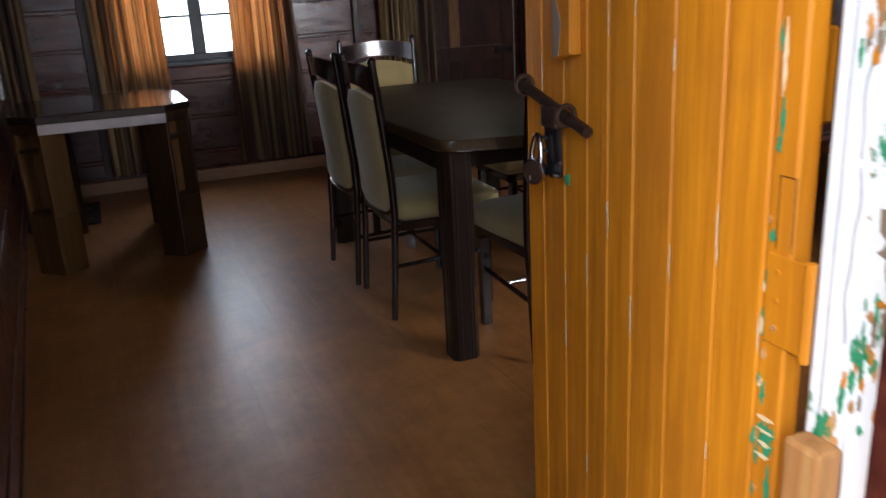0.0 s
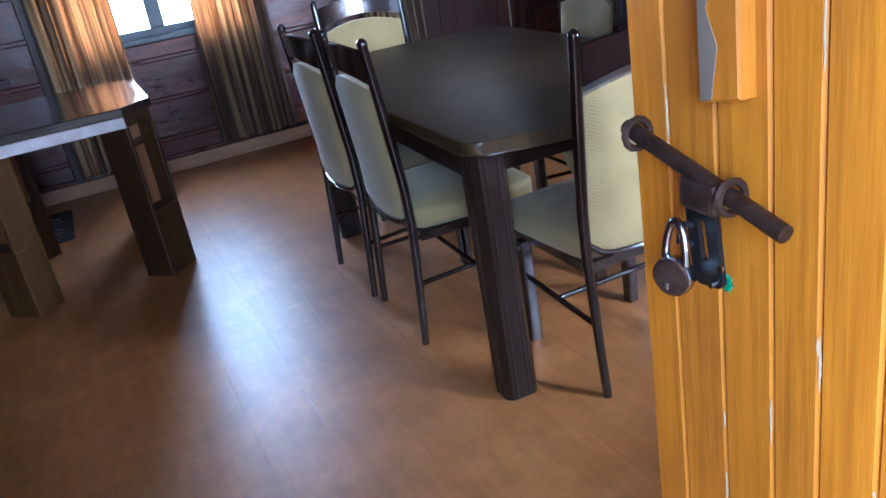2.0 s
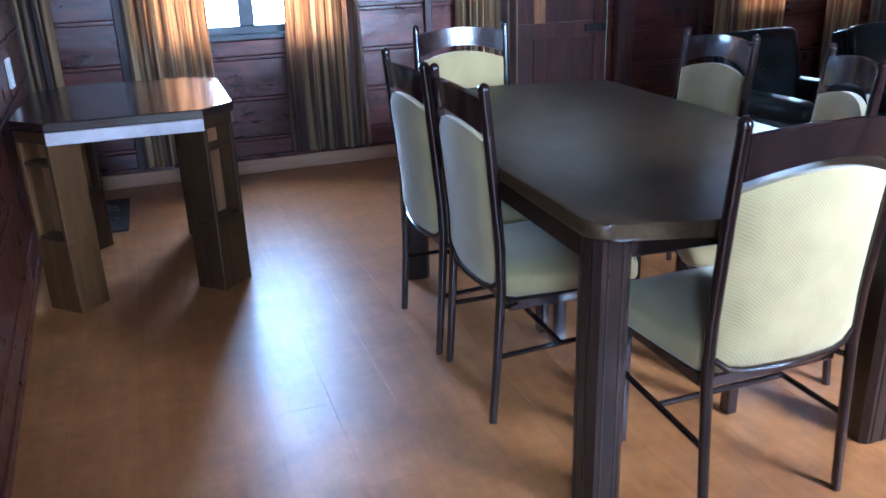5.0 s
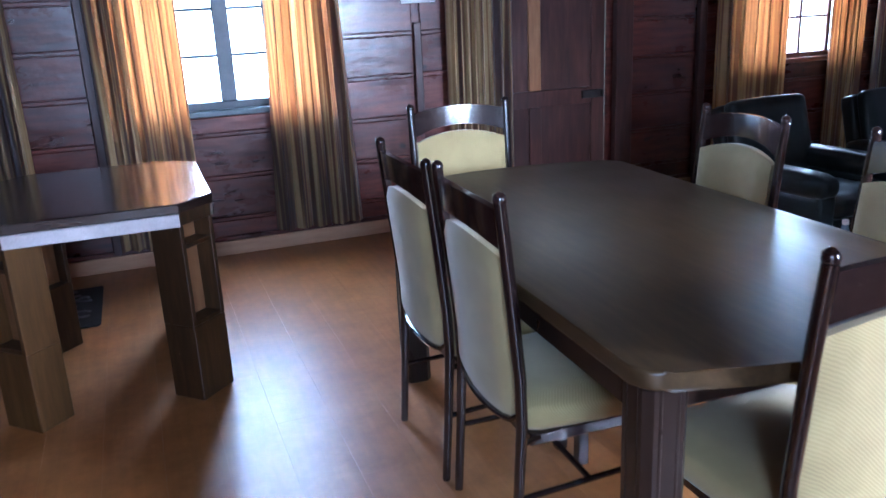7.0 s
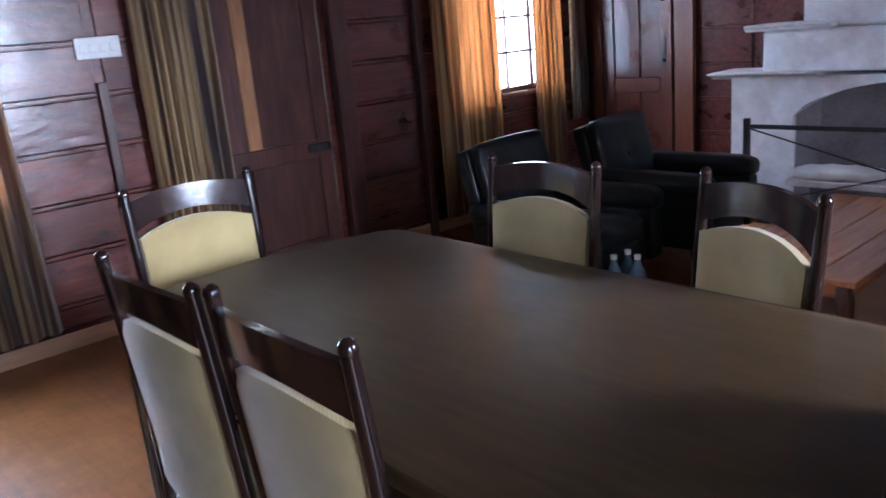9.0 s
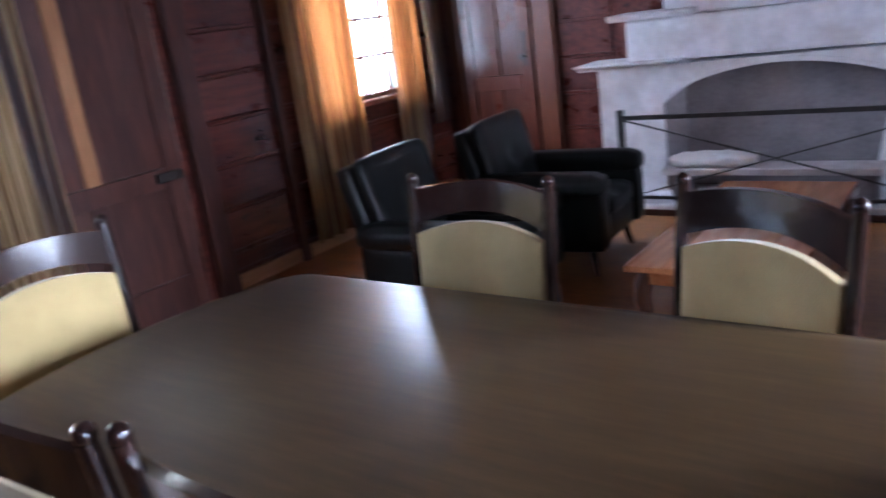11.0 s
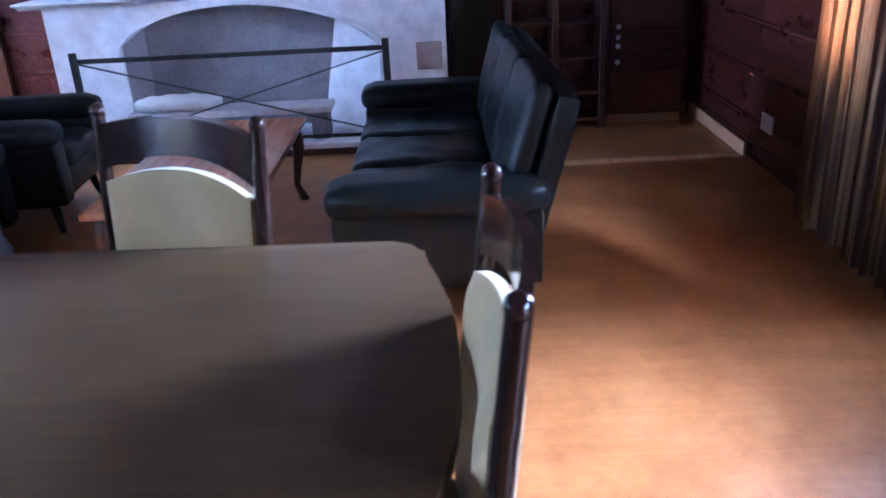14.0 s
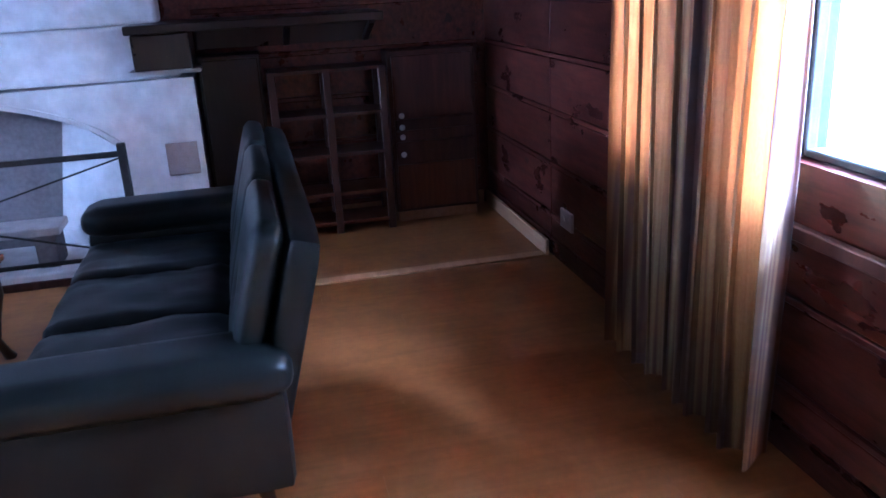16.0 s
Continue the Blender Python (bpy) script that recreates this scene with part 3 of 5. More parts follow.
# upper muntin in lighter NICHE wood: the light on it put into colour
door_2 = panel_door("door_2", pose(2.478, F + 0.01, 0.005), 1.0, 2.01, POSTWOOD, 0.70, "closed dark brown panelled wooden door", POSTWOOD, NICHE)
bm = B()
box(bm, (0.82, -0.02, 0.735), (0.98, -0.001, 0.79), 0.004)
box(bm, (0.955, -0.045, 0.74), (0.975, -0.02, 0.785), 0.004)
part("door_latch", bm, IRON, door_2, "dark iron latch")
door_3 = panel_door("door_3", pose(END - 0.05, 5.70, 0.005, 0, 0, -90), 0.62, 2.0, REDDOOR, 0.78, "closed glossy red-brown panelled door beside the fireplace")
bm = B()
tube(bm, [(0.56, -0.001, 1.02), (0.56, -0.04, 1.02), (0.56, -0.052, 1.02)], [0.012, 0.012, 0.024], 10)
box(bm, (0.545, -0.004, 0.95), (0.575, -0.0005, 1.20), 0.002)
part("door_handle", bm, IRON, door_3, "dark handle plate", True)
trim((END - 0.05, 4.90, 0), (END - 0.002, 5.06, 2.1), DOORWOOD, "orange-brown door post beside the fireplace")
trim((END - 0.05, 5.72, 0), (END - 0.002, 5.80, 2.1), DOORWOOD, "orange-brown door post in the corner")


# ---- the orange entrance door ----
def flake(seed, y, z, w, h):
    """A ragged chip of paint, flat against a face that looks along x."""
    q = random.Random(seed)
    n = 21
    ring = [(y + w * q.uniform(0.3, 1.0) * math.cos(2 * math.pi * k / n), z + h * q.uniform(0.35, 1.0) * math.sin(2 * math.pi * k / n)) for k in range(n)]
    return ring


ALONG_X = Matrix(((0, 0, 1, 0), (1, 0, 0, 0), (0, 1, 0, 0), (0, 0, 0, 1)))


def entrance_door():
    door = thing("door_1", "open orange-painted plank door with worn paint", "door", pose(0.962, 0.458, 0.012, 0, 0, -1.9), kind="structure")
    cuts = [0.018, 0.062, 0.148, 0.248, 0.342, 0.412, 0.474, 0.55, 0.628, 0.694]
    for a, b in zip(cuts, cuts[1:]):
        bm = box(B(), (0, a + 0.0008, 0), (0.032, b - 0.0008, 2.0), 0.0035, 1)
        part("plank", bm, ORANGE, door)
    for z in (0.22, 1.02, 1.78):
        part("ledge", box(B(), (0.0325, 0.03, z), (0.058, 0.67, z + 0.11), 0.004), ORANGE, door)
    batten = part("batten", prism(B(), [(0.488, 1.085), (0.541, 1.075), (0.541, 1.95), (0.488, 1.95)], -0.024, -0.001, 0.003, 1, ALONG_X), ORANGE, door, "orange-painted batten rubbed bare along one edge")
    torn = random.Random(8)
    ragged = [(0.524 + torn.uniform(-0.009, 0.007), 1.950 - 0.034 * k) for k in range(25)]
    part("bare_edge", prism(B(), [(0.5418, 1.078), (0.5418, 1.95)] + ragged + [(0.526, 1.081)], -0.0252, -0.0242, 0, 1, ALONG_X), GREYWOOD, batten, "rubbed grey-brown bare wood")
    bolt = part("bolt", tube(B(), [(-0.026, 0.430, 0.967), (-0.026, 0.668, 1.030)], 0.0098, 12), RUST, door, "rusty iron slide bolt", True)
    for y, z in ((0.500, 0.986), (0.650, 1.025)):
        ring = [(-0.026 + 0.017 * math.cos(a), y, z + 0.017 * math.sin(a)) for a in np.linspace(0, 2 * math.pi, 13)]
        part("staple", tube(B(), ring, 0.0045, 6, False), RUST, bolt, "", True)
    # slotted hasp plate hanging from the bolt, round padlock through it
    tilt = ALONG_X @ pose(0.541, 0.925, 0, 0, 0, -7)
    outer, inner = rounded(-0.024, -0.050, 0.022, 0.058, 0.010, 3), rounded(-0.007, -0.020, 0.005, 0.026, 0.005, 3)
    bm, rings = B(), []
    for x, pts in ((-0.030, outer), (-0.030, inner), (-0.024, inner), (-0.024, outer)):
        rings.append([bm.verts.new(tilt @ Vector((a, b, x))) for a, b in pts])
    for ra, rb in zip(rings, rings[1:] + rings[:1]):
        for k in range(len(ra)):
            bm.faces.new((ra[k], ra[k - 1], rb[k - 1], rb[k]))
    hasp = part("hasp", bm, BLACKIRON, door, "black iron slotted hasp plate")
    for a, b in ((0.512, 0.905), (0.528, 0.880), (0.549, 0.962)):
        part("rivet", tube(B(), [(-0.0305, a, b), (-0.033, a, b)], 0.004, 8), CHROME, hasp)
    part("staple", tube(B(), [(-0.0235, 0.556, 0.94), (-0.042, 0.560, 0.945), (-0.044, 0.562, 0.925), (-0.0235, 0.558, 0.915)], 0.004, 8), BLACKIRON, hasp, "", True)
    part("knuckle", box(B(), (-0.040, 0.512, 0.962), (-0.022, 0.566, 0.998), 0.006, 2), RUST, hasp, "rusted sleeve of the bolt")
    disc = [(0.0235 * math.cos(a), 0.0235 * math.sin(a)) for a in np.linspace(0, 2 * math.pi, 28, endpoint=False)]
    lock = part("padlock", prism(B(), disc, -0.008, 0.008, 0.0035, 2, pose(-0.050, 0.566, 0.884, 0, 0, 24) @ ALONG_X), CHROME, door, "round steel padlock", True)
    face = [(0.85 * a, 0.85 * b) for a, b in disc]
    part("faceplate", prism(B(), face, -0.0092, -0.0083, 0.0003, 1, pose(-0.050, 0.566, 0.884, 0, 0, 24) @ ALONG_X), RUST, lock, "tarnished dark faceplate")
    arc = [(-0.050 + 0.004 * math.sin(a), 0.562 + 0.017 * math.cos(a), 0.903 + 0.046 * math.sin(a)) for a in np.linspace(0, math.pi, 13)]
    part("shackle", tube(B(), arc, 0.0048, 10), CHROME, lock, "", True)
    part("keyway", box(B(), (-0.0612, 0.564, 0.870), (-0.0594, 0.571, 0.878), 0.0004), BRASS, lock)
    part("undercoat_smear", prism(B(), flake(77, 0.538, 0.868, 0.017, 0.012), -0.0035, -0.0006, 0.0006, 1, ALONG_X), GREENPAINT, door, "smear of green undercoat")
    for z in (0.30, 0.755, 1.62):
        hinge = part("hinge", box(B(), (-0.004, -0.012, z), (-0.0006, 0.052, z + 0.115), 0.001), ORANGE, door, "paint-clogged strap hinge")
        part("knuckle", tube(B(), [(-0.004, -0.016, z - 0.004), (-0.004, -0.016, z + 0.119)], 0.0065, 8), ORANGE, hinge, "", True)
        for dz in (0.022, 0.057, 0.093):
            part("screw", tube(B(), [(-0.004, 0.034, z + dz), (-0.0056, 0.034, z + dz)], 0.0045, 8), RAWWOOD if dz < 0.05 else ORANGE, hinge)
    chips = random.Random(11)
    for k in range(26):
        z = (chips.uniform(0.50, 0.70), chips.uniform(0.72, 0.92), chips.uniform(1.0, 1.5))[k % 3]
        y = 0.052 + chips.uniform(-0.006, 0.008)
        w, h = chips.uniform(0.002, 0.007), chips.uniform(0.006, 0.022)
        part("paint_chip", prism(B(), flake(k, y, z, w, h), -0.0016, -0.0004, 0, 1, ALONG_X), (GREENPAINT, PUTTY, GREENPAINT, RAWWOOD)[k % 4], door, "flaked paint patch")
    for k in range(4):
        part("paint_chip", prism(B(), flake(k + 300, 0.040, 0.595 + 0.018 * k, 0.017, 0.004), -0.0022, -0.0006, 0, 1, ALONG_X), PUTTY, door, "cream filler under the paint")
    for y, z, w, h, skin in ((0.038, 0.622, 0.018, 0.036, GREENPAINT), (0.030, 0.545, 0.006, 0.05, GREENPAINT), (0.052, 0.835, 0.006, 0.02, GREENPAINT), (0.050, 0.80, 0.005, 0.03, PUTTY), (0.049, 1.10, 0.004, 0.05, PUTTY), (0.046, 1.03, 0.004, 0.03, GREENPAINT)):
        part("paint_chip", prism(B(), flake(int(z * 1000), y, z, w, h), -0.0016, -0.0004, 0, 1, ALONG_X), skin, door, "flaked paint patch")
    for lo, hi in (((-0.0014, 0.0185, 0.875), (-0.0004, 0.0191, 0.965)), ((-0.0014, 0.043, 0.875), (-0.0004, 0.0436, 0.965)), ((-0.0014, 0.0193, 0.9643), (-0.0004, 0.0428, 0.965))):
        part("inlay_line", box(B(), lo, hi), RUST, door, "outline of a let-in patch")
    for k in range(30):
        y = cuts[1 + k % 8] + chips.uniform(-0.002, 0.002)
        part("paint_chip", prism(B(), flake(k + 60, y, chips.uniform(0.3, 1.5), 0.0022, chips.uniform(0.01, 0.05)), -0.0009, -0.0003, 0, 1, ALONG_X), PUTTY, door, "flaked paint patch")
    return door


entrance_door()
jamb = thing("door_frame", "peeling white-painted door frame with green undercoat", "door frame", kind="structure")
part("jamb", box(B(), (0.972, 0.30, -0.02), (1.06, 0.447, 2.06), 0.006, 2), PEEL, jamb)
part("architrave", box(B(), (0.962, 0.185, -0.02), (1.10, 0.298, 2.12), 0.008, 2), PEEL, jamb)
part("jamb", box(B(), (0.055, 0.20, -0.02), (0.10, 0.365, 2.06), 0.006, 2), PEEL, jamb)
part("head", box(B(), (0.101, 0.20, 2.052), (0.984, 0.365, 2.10), 0.006), PEEL, jamb)
chips = random.Random(4)
for k in range(54):
    cy, cz, spread = ((0.372, 0.785, 0.034), (0.392, 1.165, 0.035), (0.360, 0.86, 0.02), (0.345, 0.70, 0.05))[0 if k < 26 else 1 if k < 42 else 2 if k < 48 else 3]
    y, z = cy + chips.gauss(0, 0.013), cz + chips.gauss(0, spread)
    y = min(0.43, max(0.315, y))
    skin = (GREENPAINT, GREENPAINT, ORANGE, GREENPAINT, RAWWOOD, GREYWOOD)[k % 6]
    part("paint_flake", prism(B(), flake(k + 200, y, z, chips.uniform(0.0015, 0.006), chips.uniform(0.006, 0.026)), 0.9702 - 0.0002 * (k % 5), 0.9717, 0, 1, ALONG_X), skin, jamb, "flaked paint")
part("bare_patch", prism(B(), flake(91, 0.352, 0.93, 0.026, 0.065), 0.9700, 0.9717, 0, 1, ALONG_X), GREYWOOD, jamb, "grey bare wood under the paint")
part("bare_patch", prism(B(), flake(92, 0.335, 0.66, 0.018, 0.10), 0.9698, 0.9717, 0, 1, ALONG_X), RAWWOOD, jamb, "orange bare wood under the paint")
for y, z0, z1, wob, wide in ((0.403, 0.80, 1.12, 0.003, 0.0006), (0.426, 0.55, 1.3, 0.0004, 0.0005)):
    line = [(0.9716, y + wob * math.sin(31 * z) + 0.5 * wob * math.sin(83 * z), z) for z in np.linspace(z0, z1, 24)]
    part("crack", tube(B(), line, wide, 5), LEGWOOD, jamb, "hairline crack")
part("nail_head", tube(B(), [(0.9718, 0.404, 1.005), (0.9700, 0.404, 1.005)], 0.004, 10), PEEL, jamb, "painted-over nail head")
bm = B()
box(bm, (0.932, 0.386, 0.22), (0.9712, 0.440, 0.675), 0.006, 2)
tagged(new("door_stop_block", finish("door_stop_block", bm, RAWWOOD)), "raw split pine block nailed to the white jamb", "wooden block")
bm = box(B(), (0.985, 0.4475, 0.93), (1.035, 0.456, 1.16), 0.004, 1)
tagged(new("wood_packing_strip", finish("wood_packing_strip", bm, RAWWOOD)), "weathered bare wood strip behind the jamb", "wooden strip")


# ---- the whitewashed fireplace ----
def fireplace():
    fp = thing("fireplace", "whitewashed plaster fireplace with a low arch", "fireplace")
    X = 5.84
    arch = [(2.42 + 1.6 * k / 24, 0.60 + 0.06 * k / 24 + 0.245 * max(0.0, math.sin(math.pi * k / 24)) ** 0.62) for k in range(25)]
    back, z0 = END - 0.003, 0.0
    bm = B()
    poly = [(2.0, z0), (2.42, z0)] + arch + [(4.02, z0), (4.46, z0), (4.46, 0.90), (2.0, 0.93)]
    # the outline lies in y and z and is drawn out along x
    m = Matrix(((0, 0, 1, 0), (1, 0, 0, 0), (0, 1, 0, 0), (0, 0, 0, 1)))
    prism(bm, poly, X, back, 0.0, 2, m)
    bmesh.ops.triangulate(bm, faces=[f for f in bm.faces if len(f.verts) > 4])
    body = part("surround", bm, PLASTER, fp)
    bm = B()
    rim_o = [(y, z + 0.028) for y, z in arch]
    poly = [(arch[0][0] - 0.025, 0.56)] + [(y + (-0.025 if k == 0 else 0.025 if k == 24 else 0), z) for k, (y, z) in enumerate(rim_o)] + [(arch[-1][0] + 0.025, 0.56)] + arch[::-1]
    prism(bm, poly, X - 0.016, X - 0.001, 0.0, 1, m)
    bmesh.ops.triangulate(bm, faces=[f for f in bm.faces if len(f.verts) > 4])
    part("arch_lip", bm, PLASTER, fp)
    bm = B()
    prism(bm, [(2.425, 0.0), (4.015, 0.0), (4.015, 0.66)] + arch[23:0:-1] + [(2.425, 0.60)], back - 0.11, back - 0.002, 0, 1, m)
    bmesh.ops.triangulate(bm, faces=[f for f in bm.faces if len(f.verts) > 4])
    part("fireback", bm, SOOT, fp, "smoke-grey rendered fireback")
    bm = B()
    prism(bm, [(X + 0.02, 2.424), (back - 0.111, 2.424), (back - 0.111, 2.84)], 0.0, 0.60)
    for v in bm.verts:
        if v.co.z > 0.5 and v.co.y > 2.6:
            v.co.y, v.co.z = 2.70, 0.765
    part("splay", bm, PLASTER, fp, "whitewashed splayed side of the firebox")
    bm = B()
    prism(bm, [(X + 0.02, 4.018), (back - 0.111, 3.93), (back - 0.111, 4.018)], 0.0, 0.66)
    for v in bm.verts:
        if v.co.z > 0.5 and v.co.y < 4.0:
            v.co.z = 0.742
    part("splay", bm, SOOT, fp, "smoked side of the firebox")
    part("middle_stage", box(B(), (X + 0.03, 2.06, 0.931), (back, 4.26, 1.20), 0.02, 3), PLASTER, fp)
    part("chimney_breast", box(B(), (X + 0.08, 2.14, 1.201), (back, 4.02, TOP - 0.002), 0.02, 3), PLASTER, fp)
    for lo, hi in (((X - 0.10, 3.86, 0.90), (back, 4.60, 0.945)), ((X - 0.05, 3.80, 1.202), (back, 4.36, 1.245)), ((X - 0.10, 1.95, 0.955), (back, 2.30, 0.985))):
        bm = box(B(), lo, hi, 0.012, 2)
        for v in bm.verts:
            if v.co.z < lo[2] + 0.02:
                v.co.x = max(v.co.x, X - 0.02)
        part("ledge", bm, PLASTER, fp)
    part("hearth_base", box(B(), (5.52, 2.1, 0), (X + 0.3, 4.36, 0.075), 0.012, 2), PLASTER, fp, "low plastered hearth step")
    part("hearth_edge", box(B(), (5.503, 2.09, 0), (5.519, 4.37, 0.04), 0.004), POSTWOOD, fp, "dark hearth edging")
    part("vent", box(B(), (X - 0.008, 2.03, 0.43), (X - 0.001, 2.19, 0.60), 0.003), PATCH, fp, "brown-grey stained patch")
    return fp


fireplace()
bm = box(B(), (5.58, 2.72, 0.245), (5.80, 3.96, 0.285), 0.006, 2)
slab_thing = thing("hearth_bench", "low white-topped bench on the hearth", "bench")
part("top", bm, FASCIA, slab_thing)
for y in (2.80, 3.86):
    part("support", box(B(), (5.60, y - 0.05, 0.0755), (5.78, y + 0.05, 0.2445), 0.004), SOOT, slab_thing, "dark support")
bm = B()
cushion(bm, (5.60, 3.42, 0.286), (5.77, 3.92, 0.36), 0.03, 0.012, 8)
for v in bm.verts:
    v.co += Vector((0, 0, 1)) * (0.022 * noise.noise(v.co * 14)) if v.co.z > 0.31 else Vector()
tagged(new("folded_cloth", finish("folded_cloth", bm, PLASTICWHITE, True)), "crumpled white cloth on the hearth bench", "cloth")


def fire_screen():
    s = thing("fire_screen", "dark iron fire guard with crossed bars", "fire screen")
    x, y0, y1, z1 = 5.545, 2.36, 4.20, 0.625
    for y in (y0, y1):
        part("post", box(B(), (x - 0.016, y - 0.02, 0.0755), (x + 0.016, y + 0.02, z1 + 0.05), 0.004), IRON, s)
        part("foot", box(B(), (x - 0.02, y - 0.03, 0.0752), (x + 0.14, y + 0.03, 0.088), 0.003), IRON, s)
    part("top_rail", box(B(), (x - 0.012, y0 + 0.0205, z1 - 0.015), (x + 0.012, y1 - 0.0205, z1 + 0.012), 0.003), IRON, s)
    part("bottom_rail", box(B(), (x - 0.01, y0 + 0.0205, 0.10), (x + 0.01, y1 - 0.0205, 0.12), 0.003), IRON, s)
    part("cross_bar", bar(B(), (x - 0.016, y0 + 0.02, z1 - 0.02), (x - 0.016, y1 - 0.02, 0.11), 0.016, 0.008), IRON, s)
    part("cross_bar", bar(B(), (x + 0.016, y1 - 0.02, z1 - 0.02), (x + 0.016, y0 + 0.02, 0.11), 0.016, 0.008), IRON, s)
    return s


fire_screen()
mantel = thing("mantel_timber", "dark timber mantel box on the white ledge", "mantel shelf")
part("box", box(B(), (5.70, 1.985, 0.986), (END - 0.09, 2.26, 1.16), 0.008, 2), LEGWOOD, mantel)
part("shelf", box(B(), (5.66, 1.02, 1.161), (END - 0.003, 2.28, 1.205), 0.006, 2), LEGWOOD, mantel)
part("back_rail", box(B(), (END - 0.03, 1.02, 1.04), (END - 0.003, 1.98, 1.16), 0.004), LEGWOOD, mantel)
for y in (1.06, 1.50):
    part("bracket", bar(B(), (END - 0.035, y, 1.05), (5.80, y, 1.155), 0.03, 0.03), LEGWOOD, mantel)
cup = thing("narrow_cupboard", "narrow dark wooden cupboard beside the fireplace", "cupboard")
part("body", box(B(), (5.90, 1.655, 0.05), (END - 0.02, 1.975, 1.02), 0.006, 2), LEGWOOD, cup)
part("plinth", box(B(), (5.91, 1.665, 0.0), (END - 0.02, 1.965, 0.0495), 0.003), POSTWOOD, cup)
cd = part("door", box(B(), (5.882, 1.67, 0.07), (5.8995, 1.96, 1.0), 0.004), LEGWOOD, cup)
part("knob", tube(B(), [(5.8815, 1.70, 0.55), (5.868, 1.70, 0.55), (5.862, 1.70, 0.55)], [0.006, 0.011, 0.004], 10), IRON, cd, "", True)


# ---- dining table and chairs ----
def dining_table():
    """Ends bowed outwards, chunky grooved legs set flush under the corners."""
    t = thing("dining_table", "dark wenge dining table with bowed ends and chunky grooved legs", "table", pose(1.724, 3.0, 0, 0, 0, -1.8))
    hw, y0, y1, bow, r = 0.487, -0.900, 0.840, 0.078, 0.055
    outline = []
    for cx, cy, start in ((hw - r, y1 - r, 0), (-hw + r, y1 - r, 90), (-hw + r, y0 + r, 180), (hw - r, y0 + r, 270)):
        arc = [(cx + r * math.cos(radians(start + 15 * k)), cy + r * math.sin(radians(start + 15 * k))) for k in range(7)]
        outline += arc
        if start in (0, 180):
            sx, end = (1, y1) if start == 0 else (-1, y0)
            span = hw - r
            outline += [(sx * span * (1 - k / 8), end + math.copysign(bow * (1 - (1 - k / 8) ** 2), end)) for k in range(1, 16)]
    part("tabletop", prism(B(), outline, 0.728, 0.768, 0.008, 3), TABLEWOOD, t, "", True)
    lw = 0.098
    for sx in (-1, 1):
        for sy, end in ((-1, y0), (1, y1)):
            x = sx * (hw - 0.012 - lw / 2)
            y = end - sy * (0.012 + lw / 2)
            q = lw / 2
            section = [(-q, -q + 0.016), (-q + 0.016, -q), (q - 0.016, -q), (q, -q + 0.016), (q, q - 0.016), (q - 0.016, q), (-q + 0.016, q), (-q, q - 0.016)]
            leg = part("leg", prism(B(), [(x + u, y + v) for u, v in section], 0, 0.7275, 0.003, 1), LEGWOOD, t)
            for k in (-0.022, 0.016):
                part("fluting", box(B(), (x + sx * q - 0.002, y + k, 0.002), (x + sx * q + 0.003, y + k + 0.007, 0.727), 0.0015), LEGWOOD, leg)
                part("fluting", box(B(), (x + k, y + sy * q - 0.002, 0.002), (x + k + 0.007, y + sy * q + 0.003, 0.727), 0.0015), LEGWOOD, leg)
    for sy, end in ((-1, y0), (1, y1)):
        y = end - sy * 0.045
        part("apron", box(B(), (-hw + 0.112, y - 0.012, 0.668), (hw - 0.112, y + 0.012, 0.7275), 0.003), LEGWOOD, t)
    for sx in (-1, 1):
        x = sx * (hw - 0.035)
        part("apron", box(B(), (x - 0.012, y0 + 0.112, 0.655), (x + 0.012, y1 - 0.112, 0.7275), 0.003), LEGWOOD, t)
    return t


dining_table()


